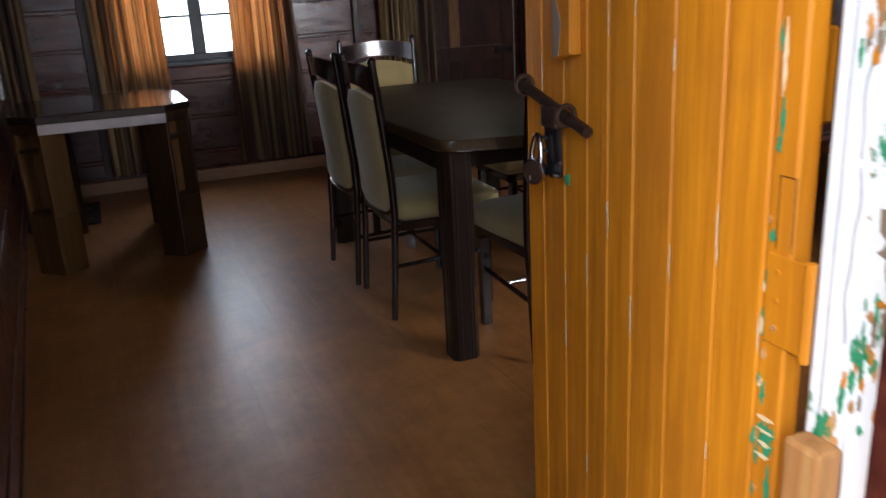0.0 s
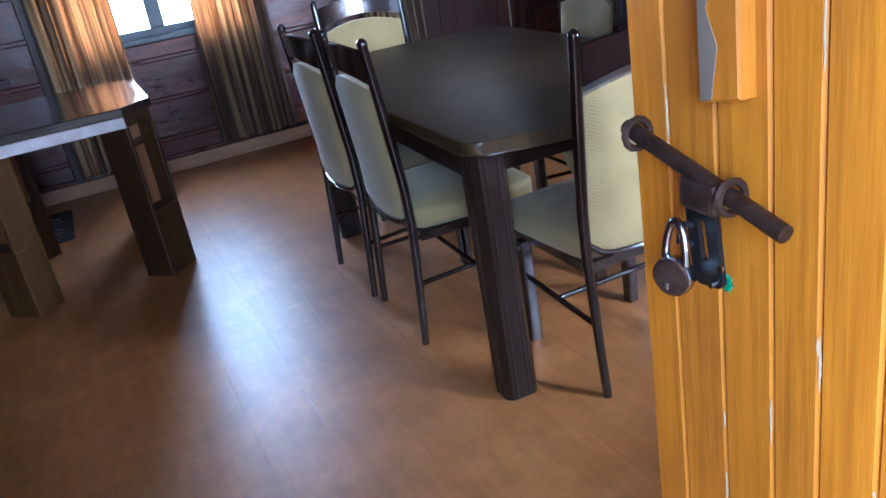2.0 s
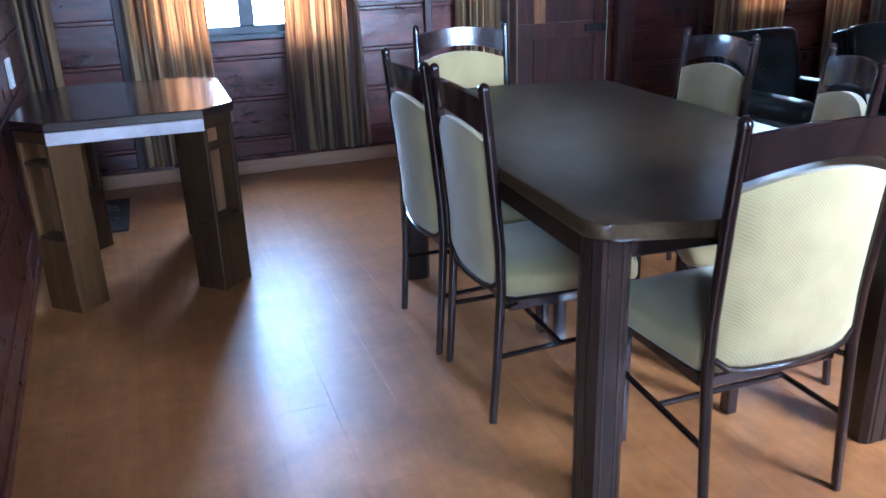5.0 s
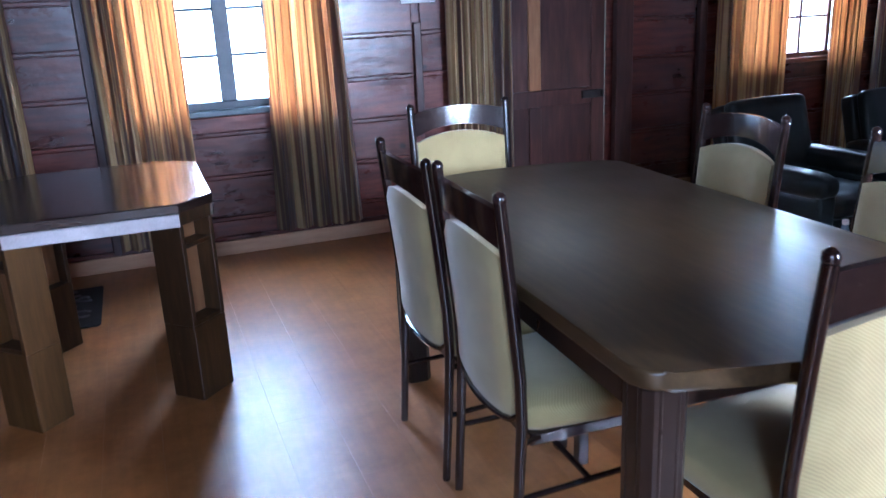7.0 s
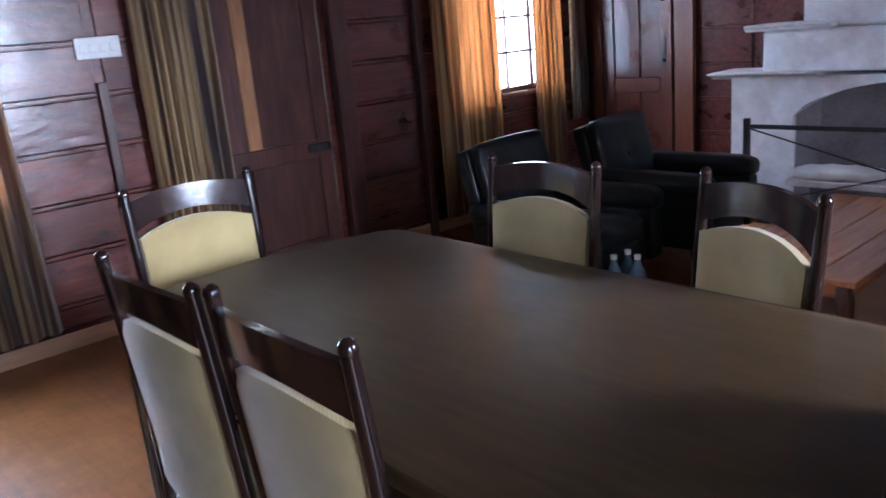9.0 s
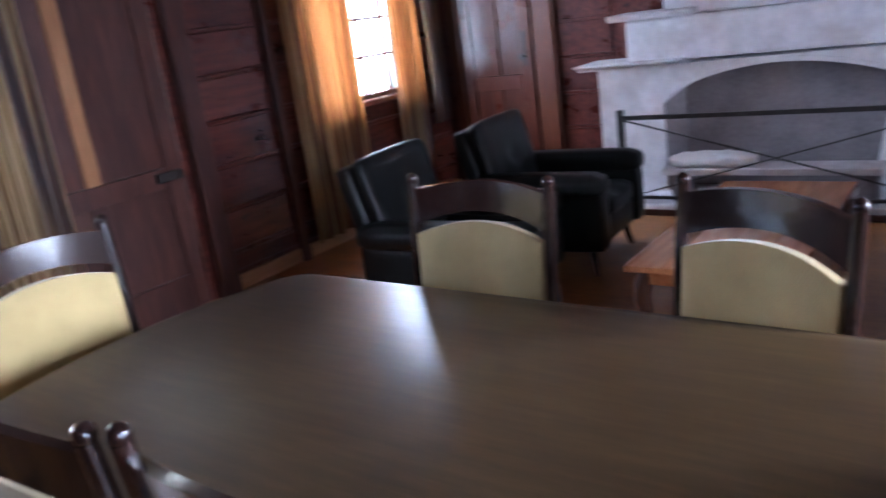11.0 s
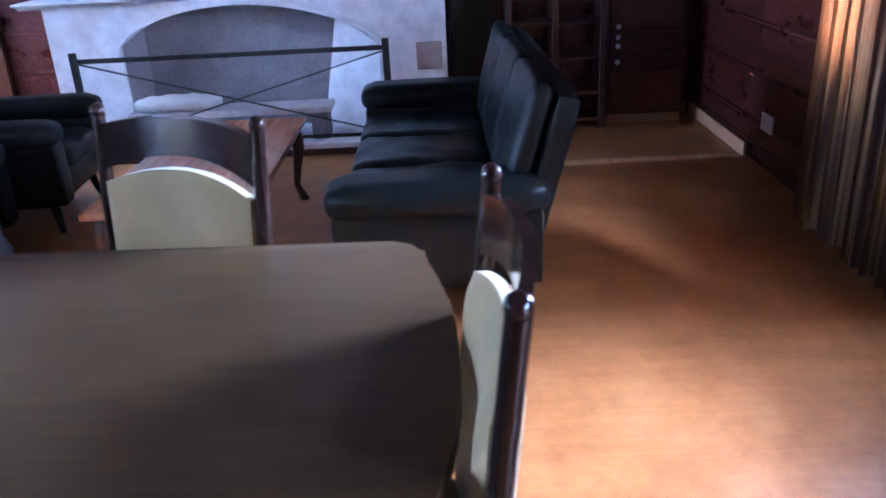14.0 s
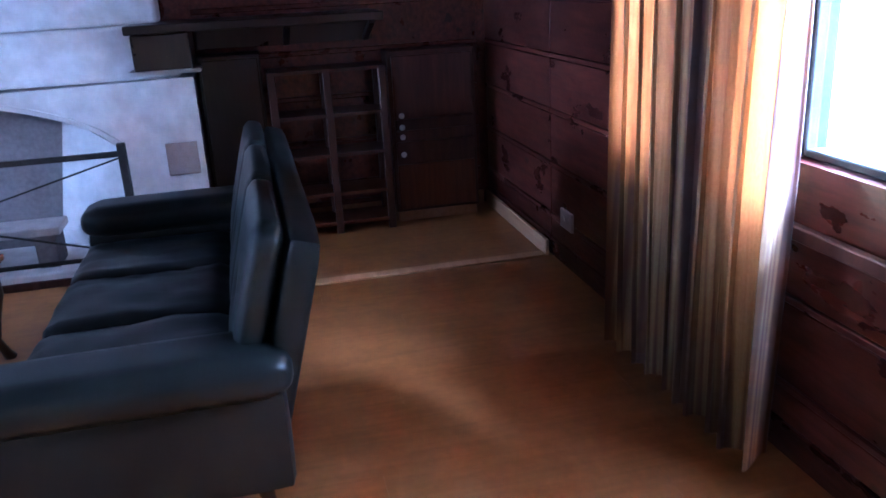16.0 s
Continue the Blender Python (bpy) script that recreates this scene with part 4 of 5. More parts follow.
def dining_chair():
    """Faces +y; its back feet and finials stand over y = 0."""
    c = thing("dining_chair", "black-lacquered dining chair with straw-green woven upholstery", "chair", group="chairs round the dining table")
    w, s = 0.2135, 0.014

    def post(sx):
        return [(sx * w * 0.96, 0.018, 0), (sx * w * 0.97, 0.034, 0.22), (sx * w * 0.98, 0.046, 0.42), (sx * w * 0.985, 0.043, 0.55), (sx * w, 0.019, 0.80), (sx * w, 0.0, 0.985)]

    def at(z):
        p = post(1)
        for a, b in zip(p, p[1:]):
            if a[2] <= z <= b[2]:
                return a[1] + (b[1] - a[1]) * (z - a[2]) / (b[2] - a[2])
        return 0.0
    for sx in (-1, 1):
        p = post(sx)
        bm = tube(B(), p, [0.0125, 0.0135, 0.015, 0.0155, 0.0155, 0.015], 12)
        leg = part("back_post", bm, CHAIRWOOD, c, "", True)
        q = Vector(p[-1])
        part("finial", tube(B(), [q + Vector((0, 0, d)) for d in (0.0005, 0.008, 0.018, 0.025)], [0.015, 0.0165, 0.014, 0.005], 12), CHAIRWOOD, leg, "", True)
    # curved top rail, bowed backwards, hollowed below
    bm = B()
    n = 14
    grid = []
    for i in range(n + 1):
        u = -1 + 2 * i / n
        x, bow = u * (w - s), -0.030 * (1 - u * u)
        top, low = 0.968 + 0.020 * (1 - u * u), 0.872 + 0.036 * (1 - u * u)
        grid.append([bm.verts.new((x, at(z) + bow + d, z)) for z, d in ((low, -0.009), (low, 0.009), (top, 0.009), (top, -0.009))])
    for a, b in zip(grid, grid[1:]):
        for k in range(4):
            bm.faces.new((a[k], a[(k + 1) % 4], b[(k + 1) % 4], b[k]))
    bm.faces.new(grid[0])
    bm.faces.new(grid[-1][::-1])
    part("top_rail", bm, CHAIRWOOD, c, "", True)
    # padded back panel
    bm = B()
    rows, cols = 14, 12
    front, rear = [], []
    for j in range(rows + 1):
        v = j / rows
        fr, rr = [], []
        for i in range(cols + 1):
            u = -1 + 2 * i / cols
            x = u * (w - s - 0.003) * (1 - 0.015 * math.sin(math.pi * v))
            zt, zb = 0.846 + 0.036 * (1 - u * u), 0.458 - 0.034 * (1 - u ** 8)
            z = zb + (zt - zb) * v
            bow = -0.026 * (1 - u * u)
            edge = min(1.0, 10 * min(v, 1 - v, (1 - abs(u)) / 2))
            th = 0.006 + 0.024 * edge ** 0.5
            y = at(max(0.42, z)) + bow
            fr.append(bm.verts.new((x, y + th + 0.010, z)))
            rr.append(bm.verts.new((x, y - th * 0.55, z)))
        front.append(fr)
        rear.append(rr)
    for j in range(rows):
        for i in range(cols):
            bm.faces.new((front[j][i], front[j][i + 1], front[j + 1][i + 1], front[j + 1][i]))
            bm.faces.new((rear[j][i], rear[j + 1][i], rear[j + 1][i + 1], rear[j][i + 1]))
    for i in range(cols):
        bm.faces.new((front[0][i + 1], front[0][i], rear[0][i], rear[0][i + 1]))
        bm.faces.new((front[rows][i], front[rows][i + 1], rear[rows][i + 1], rear[rows][i]))
    for j in range(rows):
        bm.faces.new((front[j][0], front[j + 1][0], rear[j + 1][0], rear[j][0]))
        bm.faces.new((front[j + 1][cols], front[j][cols], rear[j][cols], rear[j + 1][cols]))
    part("backrest", bm, FABRIC, c, "straw-green woven padded backrest", True)
    loop = [(u * (w - s), at(0.47) - 0.030 * (1 - u * u), 0.448 - 0.034 * (1 - u ** 8)) for u in np.linspace(-1, 1, 13)]
    part("back_hoop", tube(B(), loop, 0.008, 8), CHAIRWOOD, c, "", True)
    bm = B()
    cushion(bm, (-0.228, 0.058, 0.385), (0.228, 0.485, 0.475), 0.034, 0.014, 9)
    for v in bm.verts:
        v.co.x *= 0.90 + 0.10 * (v.co.y - 0.05) / 0.42
    part("seat", bm, FABRIC, c, "straw-green woven seat cushion", True)
    part("seat_frame", box(B(), (-0.195, 0.075, 0.350), (0.195, 0.455, 0.3845), 0.004), CHAIRWOOD, c)
    for sx in (-1, 1):
        part("front_leg", prism(B(), rounded(sx * 0.190 - 0.019, 0.405, sx * 0.190 + 0.019, 0.443, 0.006, 2), 0, 0.3495, 0.003, 1), CHAIRWOOD, c)
        part("stretcher", tube(B(), [(sx * 0.205, 0.036, 0.215), (sx * 0.191, 0.404, 0.225)], 0.0085, 8), CHAIRWOOD, c, "", True)
        part("seat_rail", tube(B(), [(sx * 0.208, 0.050, 0.372), (sx * 0.190, 0.10, 0.372)], 0.008, 8), CHAIRWOOD, c, "", True)
    part("stretcher", tube(B(), [(-0.197, 0.24, 0.220), (0.197, 0.24, 0.220)], 0.0085, 8), CHAIRWOOD, c, "", True)
    return c


# clear blue bottles standing in a row on the far side of the table
BOTTLE = plain("blue_tinted_plastic", (0.10, 0.16, 0.22), (0.16, 0.24, 0.32), (0.08, 0.2), 20)
for x, y in ((3.585, 3.875), (3.685, 3.865), (3.64, 3.78)):
    bt = thing("water_bottle", "blue-tinted plastic water bottle standing by the armchair", "bottle", pose(x, y, 0), "water bottles")
    part("body", tube(B(), [(0, 0, z) for z in (0.0, 0.012, 0.08, 0.10, 0.12, 0.22, 0.27, 0.29)], [0.036, 0.042, 0.042, 0.039, 0.042, 0.042, 0.018, 0.015], 16), BOTTLE, bt, "", True)
    part("cap", tube(B(), [(0, 0, 0.2905), (0, 0, 0.312)], 0.016, 14), PLASTICWHITE, bt, "", True)
CHAIRS = [(1.164, 2.812, -92), (1.155, 3.285, -90), (1.660, 1.965, 0), (1.727, 4.245, 177), (2.420, 3.300, 87), (2.345, 2.577, 63)]
chair = dining_chair()
chair.matrix_world = pose(CHAIRS[0][0], CHAIRS[0][1], 0, 0, 0, CHAIRS[0][2])
for x, y, turn in CHAIRS[1:]:
    copy_thing(chair, pose(x, y, 0, 0, 0, turn))


# ---- octagonal bar table with hollow legs, mat ----
def bar_table():
    t = thing("bar_table", "dark octagonal bar table with shelf niches in its legs", "table")
    x0, x1, y0, y1, ch = -0.17, 0.66, 3.95, 4.91, 0.13
    poly = [(x0 + ch, y0), (x1 - ch, y0), (x1, y0 + ch), (x1, y1 - ch), (x1 - ch, y1), (x0 + ch, y1), (x0, y1 - ch), (x0, y0 + ch)]
    part("tabletop", prism(B(), poly, 0.738, 0.775, 0.004, 2), BARTOP, t)
    part("edge_band", box(B(), (x0 + ch, y0 - 0.004, 0.690), (x1 - ch, y0 + 0.018, 0.7375), 0.003), FASCIA, t, "scuffed pale grey edge band")
    part("edge_band", box(B(), (x1 - 0.02, y0 + ch, 0.690), (x1, y1 - ch, 0.7375), 0.003), BARWOOD, t)
    for sx, sy in ((1, -1), (-1, -1), (1, 1), (-1, 1)):
        cx, cy = (x1 if sx > 0 else x0) - sx * ch / 2, (y0 if sy < 0 else y1) - sy * ch / 2
        # local: u along the cut corner, v inwards
        m = pose(cx, cy, 0, 0, 0, math.degrees(math.atan2(sx, -sy))) @ Matrix.Translation((0, 0.008, 0))
        hw, dp = 0.088, 0.145
        # near left leg gets the lit copy of the wood, the others the dark
        skin = BARLIT if sx < 0 and sy < 0 else BARWOOD
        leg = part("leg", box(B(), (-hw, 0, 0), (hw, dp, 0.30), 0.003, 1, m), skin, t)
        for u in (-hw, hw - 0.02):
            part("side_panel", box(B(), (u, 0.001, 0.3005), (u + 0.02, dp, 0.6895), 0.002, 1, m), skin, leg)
        part("back_panel", box(B(), (-hw + 0.0205, 0.075, 0.3005), (hw - 0.0205, 0.095, 0.6895), 0.001, 1, m), NICHE, leg, "lighter bare niche board")
        for z in (0.3005, 0.60):
            part("shelf", box(B(), (-hw + 0.0205, 0.004, z), (hw - 0.0205, 0.0745, z + 0.016), 0.001, 1, m), BARWOOD, leg)
        part("head_block", box(B(), (-hw, 0.002, 0.69), (hw, dp, 0.7375), 0.002, 1, m), BARWOOD, leg)
    return t


bar_table()
mat = thing("door_mat", "dark rubber doormat with a grey swirling pattern", "doormat")
part("base", prism(B(), rounded(-0.33, 4.99, 0.135, 5.61, 0.02, 3), 0.0005, 0.010, 0.002, 1), RUBBER, mat)
for k in range(5):
    cx, cy, r = -0.02 + 0.07 * (k % 2), 5.07 + 0.115 * k, 0.045 + 0.008 * (k % 3)
    pts = [(cx + (r + 0.012 * math.sin(3 * a + k)) * math.cos(a) * (0.5 + a / 9), cy + r * math.sin(a) * (0.5 + a / 9), 0.0105) for a in np.linspace(0.3, 5.4, 26)]
    part("swirl", tube(B(), pts, 0.008, 6), SWIRL, mat)


# ---- curtains ----
def curtain(label, x0, x1, y, z0, z1, folds, depth, seed, flare=0.0, category="curtain"):
    q = random.Random(seed)
    ph, per = q.uniform(0, 6), [q.uniform(0.75, 1.25) for _ in range(folds + 2)]
    nx, nz = folds * 12, 26
    bm = B()
    total = sum(per[:folds])
    grid = []
    for j in range(nz + 1):
        v = j / nz
        z = z0 + (z1 - z0) * v
        row = []
        for i in range(nx + 1):
            u = i / nx
            acc, k = u * total, 0
            while k < folds - 1 and acc > per[k]:
                acc -= per[k]
                k += 1
            a = 2 * math.pi * (k + acc / per[k]) + ph
            wob = 0.35 * noise.noise(Vector((u * 5, v * 2.2, seed)))
            amp = depth * (1.05 + 0.6 * noise.noise(Vector((k * 1.7, v * 1.2, seed + 3)))) * (1.0 - 0.25 * v)
            x = x0 + (x1 - x0) * u + flare * (1 - v) * (u - 0.5) + 0.014 * math.sin(2 * a + wob)
            hem = 0.012 * noise.noise(Vector((u * 9, 0, seed))) * (1 - v) ** 6
            row.append(bm.verts.new((x - x0, amp * math.sin(a + wob), z - z0 + hem)))
        grid.append(row)
    for a, b in zip(grid, grid[1:]):
        for i in range(nx):
            bm.faces.new((a[i], a[i + 1], b[i + 1], b[i]))
    ob = new("curtain", finish("curtain", bm, CLOTH, True))
    ob.matrix_world = pose(x0, y, z0)
    return tagged(ob, label, category, "striped curtains")


GOLD = "gold and brown striped curtain hanging beside the window"
curtain("gold and brown striped curtain gathered in the corner", -0.33, -0.13, F - 0.085, 0.55, 2.12, 4, 0.030, 1)
curtain(GOLD, 0.275, 0.720, F - 0.09, 0.13, 2.12, 6, 0.045, 2, 0.02)
curtain(GOLD, 1.225, 1.60, F - 0.09, 0.125, 2.12, 5, 0.045, 3, 0.16)
curtain("gold and brown striped curtain drawn aside from the door", 2.30, 2.735, F - 0.10, 0.30, 2.2, 8, 0.034, 4)
curtain("orange-glowing curtain beside the lounge window", 4.29, 4.93, F - 0.09, 0.10, 2.12, 6, 0.042, 5)
curtain("orange-glowing curtain beside the lounge window", 5.36, 5.68, F - 0.085, 0.10, 2.12, 5, 0.030, 6)
curtain("gold and brown striped curtain in the lounge corner", 5.86, 6.02, F - 0.075, 0.60, 2.12, 3, 0.030, 7)
curtain("gold and brown striped curtain lit by the front window", 3.05, 4.02, G + 0.125, 0.045, 2.12, 9, 0.055, 8, -0.10)
for x0, x1, y in ((-0.36, 1.70, F - 0.085), (2.25, 2.78, F - 0.10), (4.2, 6.08, F - 0.085), (1.8, 4.1, G + 0.135)):
    rod = thing("curtain_rod", "dark curtain rod on the wall", "curtain rod")
    part("rod", tube(B(), [(x0, y, 2.135), (x1, y, 2.135)], 0.011, 10), IRON, rod, "", True)
    wy = F if y > 3 else G
    for x in (x0 + 0.06, x1 - 0.06):
        part("bracket", bar(B(), (x, y, 2.135), (x, wy - 0.001 if y > 3 else wy + 0.001, 2.135), 0.014, 0.014), IRON, rod)


# ---- the lounge: sofa, armchairs, coffee table ----
def seat_unit(name, label, category, w, depth, seats, m, back_top=0.80, arm_top=0.53, group=""):
    """Faces +y; x from 0 to w; the back leans back over y = 0."""
    s = thing(name, label, category, m, group)
    aw = 0.20 if seats > 1 else 0.13
    bm = box(B(), (0.03, 0.12, 0.155), (w - 0.03, depth - 0.03, 0.285), 0.012, 2)
    part("frame", bm, LEATHER, s, "", True)
    for x0 in (0.0, w - aw):
        bm = B()
        cushion(bm, (x0, 0.09, 0.15), (x0 + aw, depth, arm_top - 0.10), 0.02, 0.004, 8)
        arm = part("arm", bm, LEATHER, s, "", True)
        bm = B()
        cushion(bm, (x0 - 0.02, 0.07, arm_top - 0.125), (x0 + aw + 0.015, depth + 0.015, arm_top), 0.055, 0.006, 10)
        part("arm_pad", bm, LEATHER, arm, "padded black leather arm top", True)
    n = seats
    sw = (w - 2 * aw - 0.04) / n
    for k in range(n):
        x0 = aw + 0.02 + sw * k
        bm = B()
        cushion(bm, (x0 + 0.003, 0.22, 0.286), (x0 + sw - 0.003, depth - 0.01, 0.40), 0.035, 0.012, 12)
        for v in bm.verts:
            v.co.z += 0.010 * noise.noise(v.co * 9) + (0.006 * noise.noise(v.co * 24) if v.co.z > 0.37 else 0)
        part("seat_cushion", bm, LEATHER, s, "creased black leather seat cushion", True)
    lean = Matrix.Translation((0, 0.16, 0.28)) @ pose(0, 0, 0, 15, 0, 0)
    bm = B()
    cushion(bm, (0.06, -0.075, -0.12), (w - 0.06, 0.02, back_top - 0.27), 0.03, 0.004, 10)
    bmesh.ops.transform(bm, matrix=lean, verts=bm.verts)
    part("back_shell", bm, LEATHER, s, "", True)
    for k in range(n):
        x0 = 0.075 + (w - 0.15) / n * k
        bm = B()
        cushion(bm, (x0 + 0.002, 0.021, 0.10), (x0 + (w - 0.15) / n - 0.002, 0.10, back_top - 0.262), 0.03, 0.009, 14)
        for v in bm.verts:
            u = (v.co.x - x0) / ((w - 0.15) / n)
            for bx in (0.5,):
                d = ((u - bx) * 0.5) ** 2 + (v.co.z - 0.30) ** 2
                if v.co.y > 0.07:
                    v.co.y -= 0.022 * math.exp(-d / 0.002)
        bmesh.ops.transform(bm, matrix=lean, verts=bm.verts)
        pad = part("back_cushion", bm, LEATHER, s, "buttoned black leather back cushion", True)
        bm = B()
        c = lean @ Vector((x0 + (w - 0.15) / n / 2, 0.090, 0.30))
        bmesh.ops.create_icosphere(bm, subdivisions=2, radius=0.012, matrix=Matrix.Translation(c))
        part("button", bm, LEATHER, pad, "", True)
    for x in (0.10, w - 0.10):
        for y, dy in ((0.18, -0.03), (depth - 0.10, 0.03)):
            dx = -0.03 if x < w / 2 else 0.03
            part("leg", tube(B(), [(x, y, 0.156), (x + dx * 0.5, y + dy * 0.5, 0.07), (x + dx, y + dy, 0.0)], [0.024, 0.019, 0.013], 10), CHAIRWOOD, s, "short tapered dark leg", True)
    return s


seat_unit("sofa", "black leather sofa with buttoned back cushions", "sofa", 1.82, 0.80, 3, pose(3.235, 1.625, 0, 0, 0, 0.5))
seat_unit("armchair", "black leather armchair beside the coffee table", "armchair", 0.72, 0.80, 1, pose(4.955, 4.66, 0, 0, 0, 184), 0.80, 0.55, "armchairs")
seat_unit("armchair", "black leather armchair by the window wall", "armchair", 0.72, 0.80, 1, pose(4.10, 4.76, 0, 0, 0, 184), 0.80, 0.53, "armchairs")


def coffee_table():
    t = thing("coffee_table", "orange teak coffee table with curved dark legs", "coffee table")
    x0, x1, y0, y1 = 3.41, 4.75, 2.73, 3.34
    for k in range(4):
        a = y0 + (y1 - y0) * k / 4
        part("top_board", box(B(), (x0, a + 0.0006, 0.395), (x1, a + (y1 - y0) / 4 - 0.0006, 0.42), 0.003, 1), TEAK, t)
    for lo, hi in (((x0 + 0.05, y0 + 0.04, 0.335), (x1 - 0.05, y0 + 0.06, 0.3945)), ((x0 + 0.05, y1 - 0.06, 0.335), (x1 - 0.05, y1 - 0.04, 0.3945)),
                   ((x0 + 0.04, y0 + 0.061, 0.335), (x0 + 0.06, y1 - 0.061, 0.3945)), ((x1 - 0.06, y0 + 0.061, 0.335), (x1 - 0.04, y1 - 0.061, 0.3945))):
        part("apron", box(B(), lo, hi, 0.003), TEAK, t)
    for x, sx in ((x0 + 0.07, -1), (x1 - 0.07, 1)):
        for y, sy in ((y0 + 0.07, -1), (y1 - 0.07, 1)):
            d = Vector((sx, sy, 0)).normalized()
            pts = [Vector((x, y, 0)) + d * o + Vector((0, 0, z)) for o, z in ((0, 0.394), (0.025, 0.33), (0.03, 0.27), (0.008, 0.17), (-0.004, 0.09), (0.02, 0.03), (0.035, 0.0))]
            part("leg", tube(B(), pts, [0.03, 0.034, 0.03, 0.02, 0.016, 0.02, 0.024], 12), TEAKLEG, t, "dark cabriole leg", True)
    return t


coffee_table()


# ---- the dark corner: shelf rack and cabinet ----
rack = thing("shelf_rack", "dark wooden shelf rack with pale boards", "shelf")
for y in (1.02, 1.32, 1.61):
    part("upright", box(B(), (5.84, y - 0.02, 0), (5.88, y + 0.02, 0.92), 0.003), POSTWOOD, rack)
    part("upright", box(B(), (6.06, y - 0.02, 0), (6.10, y + 0.02, 0.92), 0.003), POSTWOOD, rack)
for z in (0.05, 0.22, 0.44, 0.66, 0.90):
    part("shelf_board", box(B(), (5.8405, 1.0005, z), (6.0995, 1.62, z + 0.018), 0.002, 1, pose(0, 0, 0.0005)), DOORWOOD if z < 0.3 else POSTWOOD, rack)
cab = thing("cabinet", "dark wooden drawer cabinet with white studs for its highlights", "cabinet")
part("body", box(B(), (5.93, 0.48, 0.06), (6.12, 0.975, 0.98), 0.005), POSTWOOD, cab)
part("plinth", box(B(), (5.94, 0.49, 0.0), (6.12, 0.965, 0.0595), 0.003), PALEWOOD, cab, "pale plinth board")
for z0, z1 in ((0.08, 0.34), (0.345, 0.47), (0.475, 0.535), (0.54, 0.60), (0.605, 0.95)):
    dr = part("drawer", box(B(), (5.912, 0.50, z0), (5.9295, 0.955, z1), 0.003), DOORWOOD if z0 < 0.1 else POSTWOOD, cab)
# white studs stand in for four bright glints on the cabinet front
for z in (0.405, 0.505, 0.56, 0.625):
    part("knob", tube(B(), [(5.9115, 0.92, z), (5.895, 0.92, z), (5.888, 0.92, z)], [0.009, 0.017, 0.008], 10), PLASTICWHITE, cab, "small white stud put in for a highlight", True)

# ---- switches and sockets ----
sw = thing("switch_plate", "white plastic switch plate on the boarded wall", "switch")
part("plate", box(B(), (2.03, F - 0.014, 1.415), (2.255, F - 0.0005, 1.52), 0.004, 2), PLASTICWHITE, sw)
for k in range(4):
    part("rocker", box(B(), (2.05 + 0.05 * k, F - 0.018, 1.445), (2.08 + 0.05 * k, F - 0.0142, 1.49), 0.002), PLASTICWHITE, sw)
so = thing("wall_socket", "cream plastic wall socket low on the boarded wall", "socket")
part("plate", box(B(), (4.74, G + 0.0005, 0.21), (4.88, G + 0.014, 0.30), 0.004, 2), PLASTICWHITE, so)
for x in (4.775, 4.835):
    part("outlet", tube(B(), [(x, G + 0.0141, 0.255), (x, G + 0.017, 0.255)], 0.016, 12), PLASTICWHITE, so)
sw = thing("light_switch", "white plastic light switch on the timber wall", "switch")
part("plate", box(B(), (-0.24, 4.76, 0.80), (-0.226, 4.85, 0.93), 0.003, 2), PLASTICWHITE, sw)
part("rocker", box(B(), (-0.2255, 4.785, 0.84), (-0.2225, 4.825, 0.89), 0.001), PLASTICWHITE, sw)


# bright edge of the lit floor, added as a pale strip
solid("threshold", box(B(), (5.05, G + 0.022, 0.0005), (5.12, 1.60, 0.012), 0.004), PALEWOOD, "pale strip across the floor that stands for its lit edge", "threshold")


# ---- boards of walls and floor ----
CACHE = {}


def board(name, size, at, material, parent, bev=0.004):
    """One board, low corner at the given place; alike boards share their mesh."""
    key = (name, tuple(round(s, 4) for s in size), material.name)
    if key not in CACHE:
        CACHE[key] = finish(name, box(B(), (0, 0, 0), size, bev), material)
    ob = new(name, CACHE[key])
    ob.location = at
    ob.parent = parent
    return ob


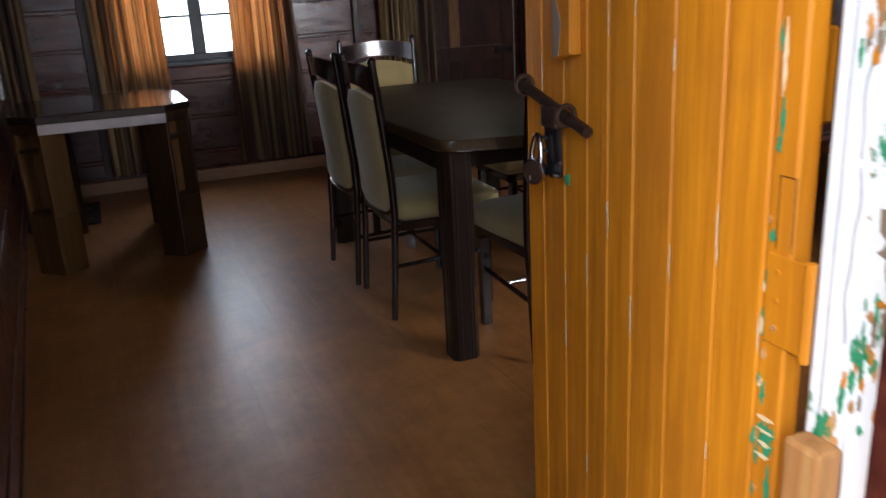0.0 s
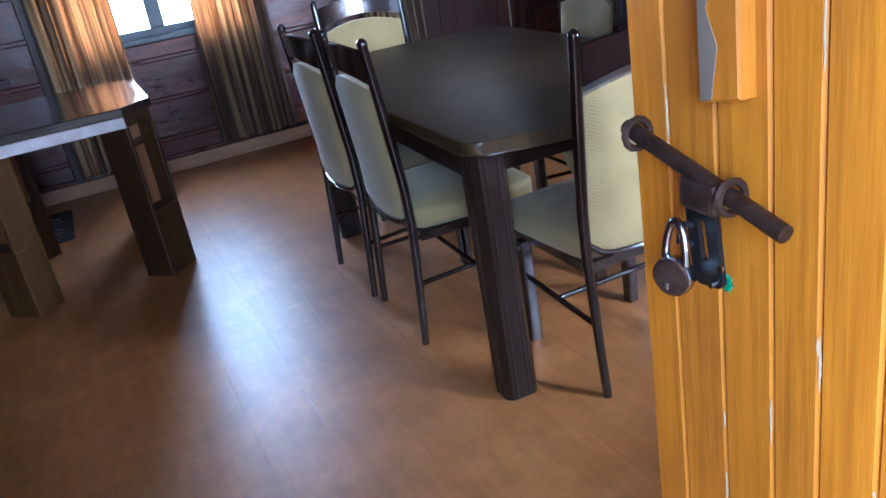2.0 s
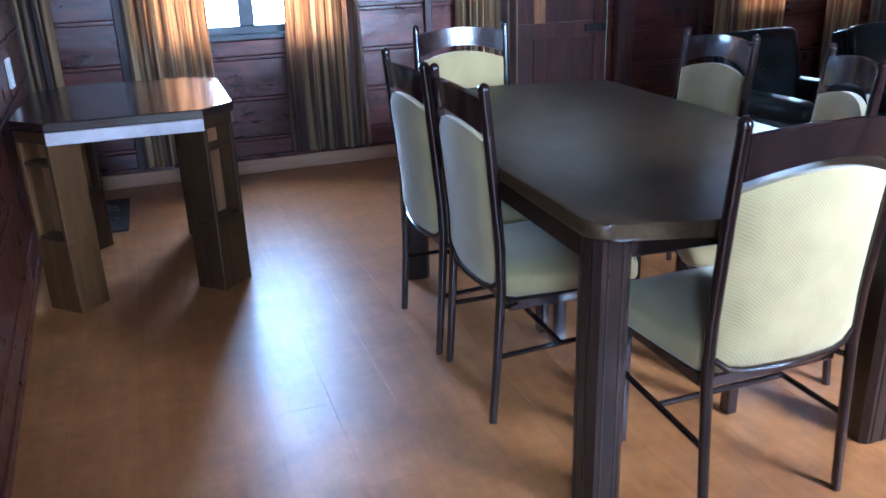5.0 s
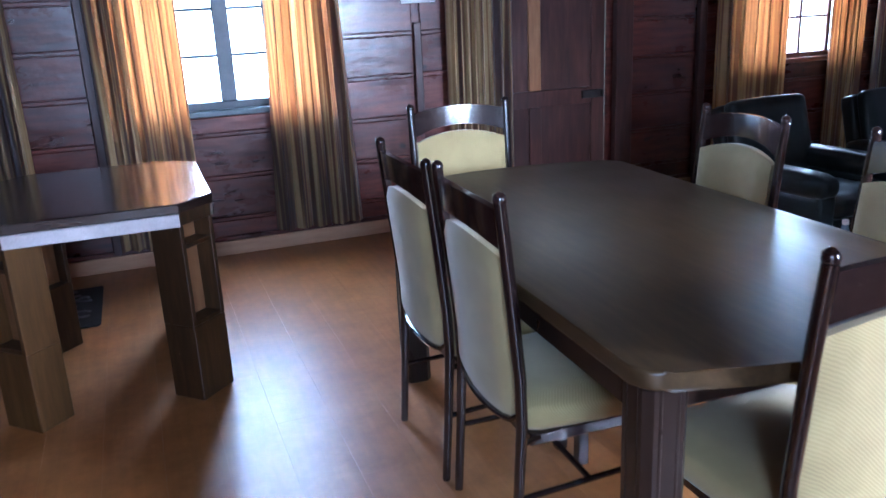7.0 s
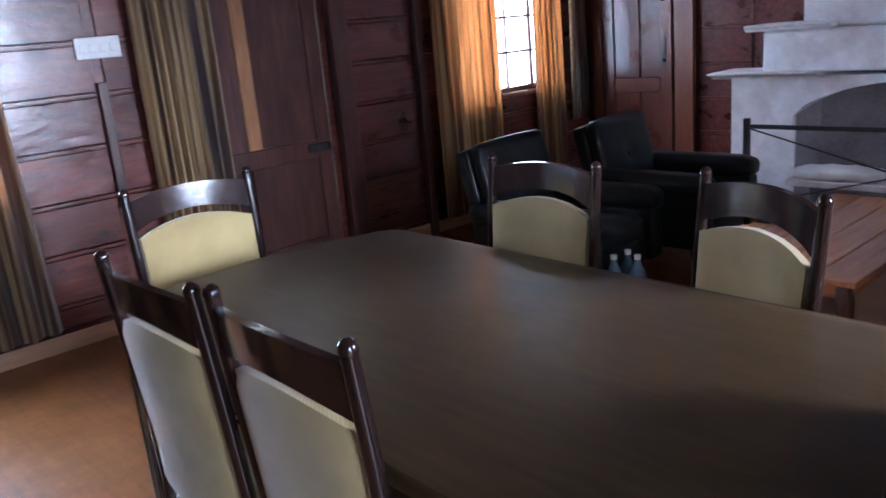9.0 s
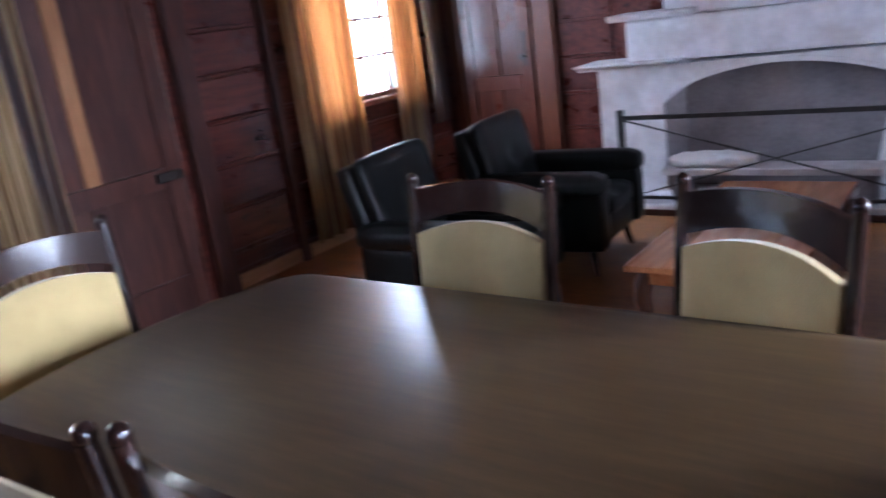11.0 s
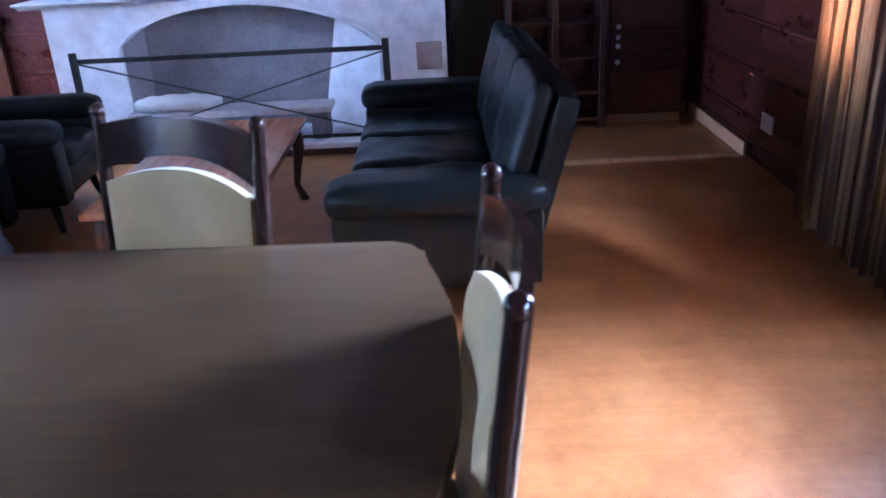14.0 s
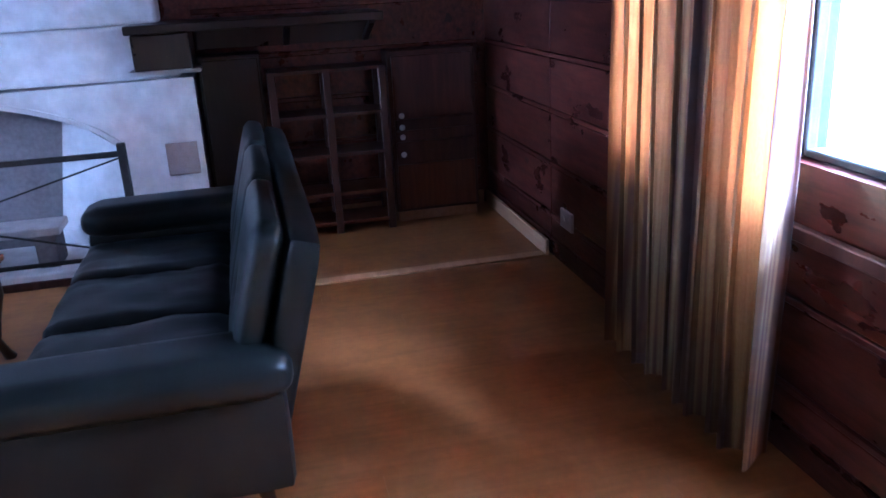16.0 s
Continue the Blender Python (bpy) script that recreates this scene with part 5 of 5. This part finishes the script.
def boarded(wall, axis, face, inward, bays, rows):
    """Horizontal boards with thin cover strips on a wall; bays: (a, b, low, high)."""
    for a, b, low, high in bays:
        for z0, z1 in zip(rows, rows[1:]):
            lo, hi = max(z0, low), min(z1, high)
            if hi - lo < 0.05:
                continue
            t0 = 0.014
            y = face if inward > 0 else face - t0
            if axis == "y":
                board("plank", (b - a, t0, hi - lo - 0.026), (a, y, lo + 0.024), WALLWOOD, wall)
                board("cover_strip", (b - a, t0 + 0.006, 0.020), (a, face if inward > 0 else face - t0 - 0.006, lo + 0.002), WALLWOOD, wall, 0.003)
            else:
                board("plank", (t0, b - a, hi - lo - 0.026), (y, a, lo + 0.024), WALLWOOD, wall)
                board("cover_strip", (t0 + 0.006, b - a, 0.020), (face if inward > 0 else face - t0 - 0.006, a, lo + 0.002), WALLWOOD, wall, 0.003)


ROWS = [0.09, 0.21, 0.465, 0.72, 0.975, 1.23, 1.485, 1.74, 1.995, 2.25, 2.44]
boarded(wall_north, "y", F + 0.0175, -1, [(-0.34, 0.203, 0, 3), (0.252, 0.432, 0, 3), (0.434, 1.496, 0, 0.835), (0.434, 1.496, 2.0, 3), (1.498, 2.098, 0, 3), (2.152, 2.398, 0, 3),
        (3.662, 4.213, 0, 3), (4.277, 4.612, 0, 3), (4.614, 5.806, 0, 0.855), (4.614, 5.806, 2.0, 3), (5.808, 6.12, 0, 3)], ROWS)
boarded(wall_south, "y", G - 0.0175, 1, [(1.11, 2.34, 0, 3), (2.342, 4.068, 0, 0.655), (2.342, 4.068, 2.0, 3), (3.315, 3.695, 0.7, 2.0), (4.07, 5.04, 0, 3), (5.042, 6.13, 0, 3)], ROWS)
boarded(wall_east, "x", END + 0.0175, -1, [(0.4, 1.99, 0, 3), (4.47, 4.89, 0, 3)], ROWS)
boarded(wall_west, "x", 0.0005, 1, [(0.4, 2.4, 0, 3), (2.402, 5.6, 0, 3)], ROWS)

q = random.Random(5)
WIDE, LONG = 0.193, 1.21
x, k = LEFT - 0.05, 0
while x < END + 0.05:
    y = G - 0.06 - LONG * ((k * 0.37) % 1.0)
    while y < F + 0.05:
        a, b = max(y, G - 0.1), min(y + LONG, F + 0.05)
        if b - a > 0.03:
            board("floor_plank", (WIDE - 0.0003, b - a - 0.0003, 0.0058), (x, a, -0.0059), LAMINATE, floor, 0.00015)
        y += LONG
    x += WIDE
    k += 1
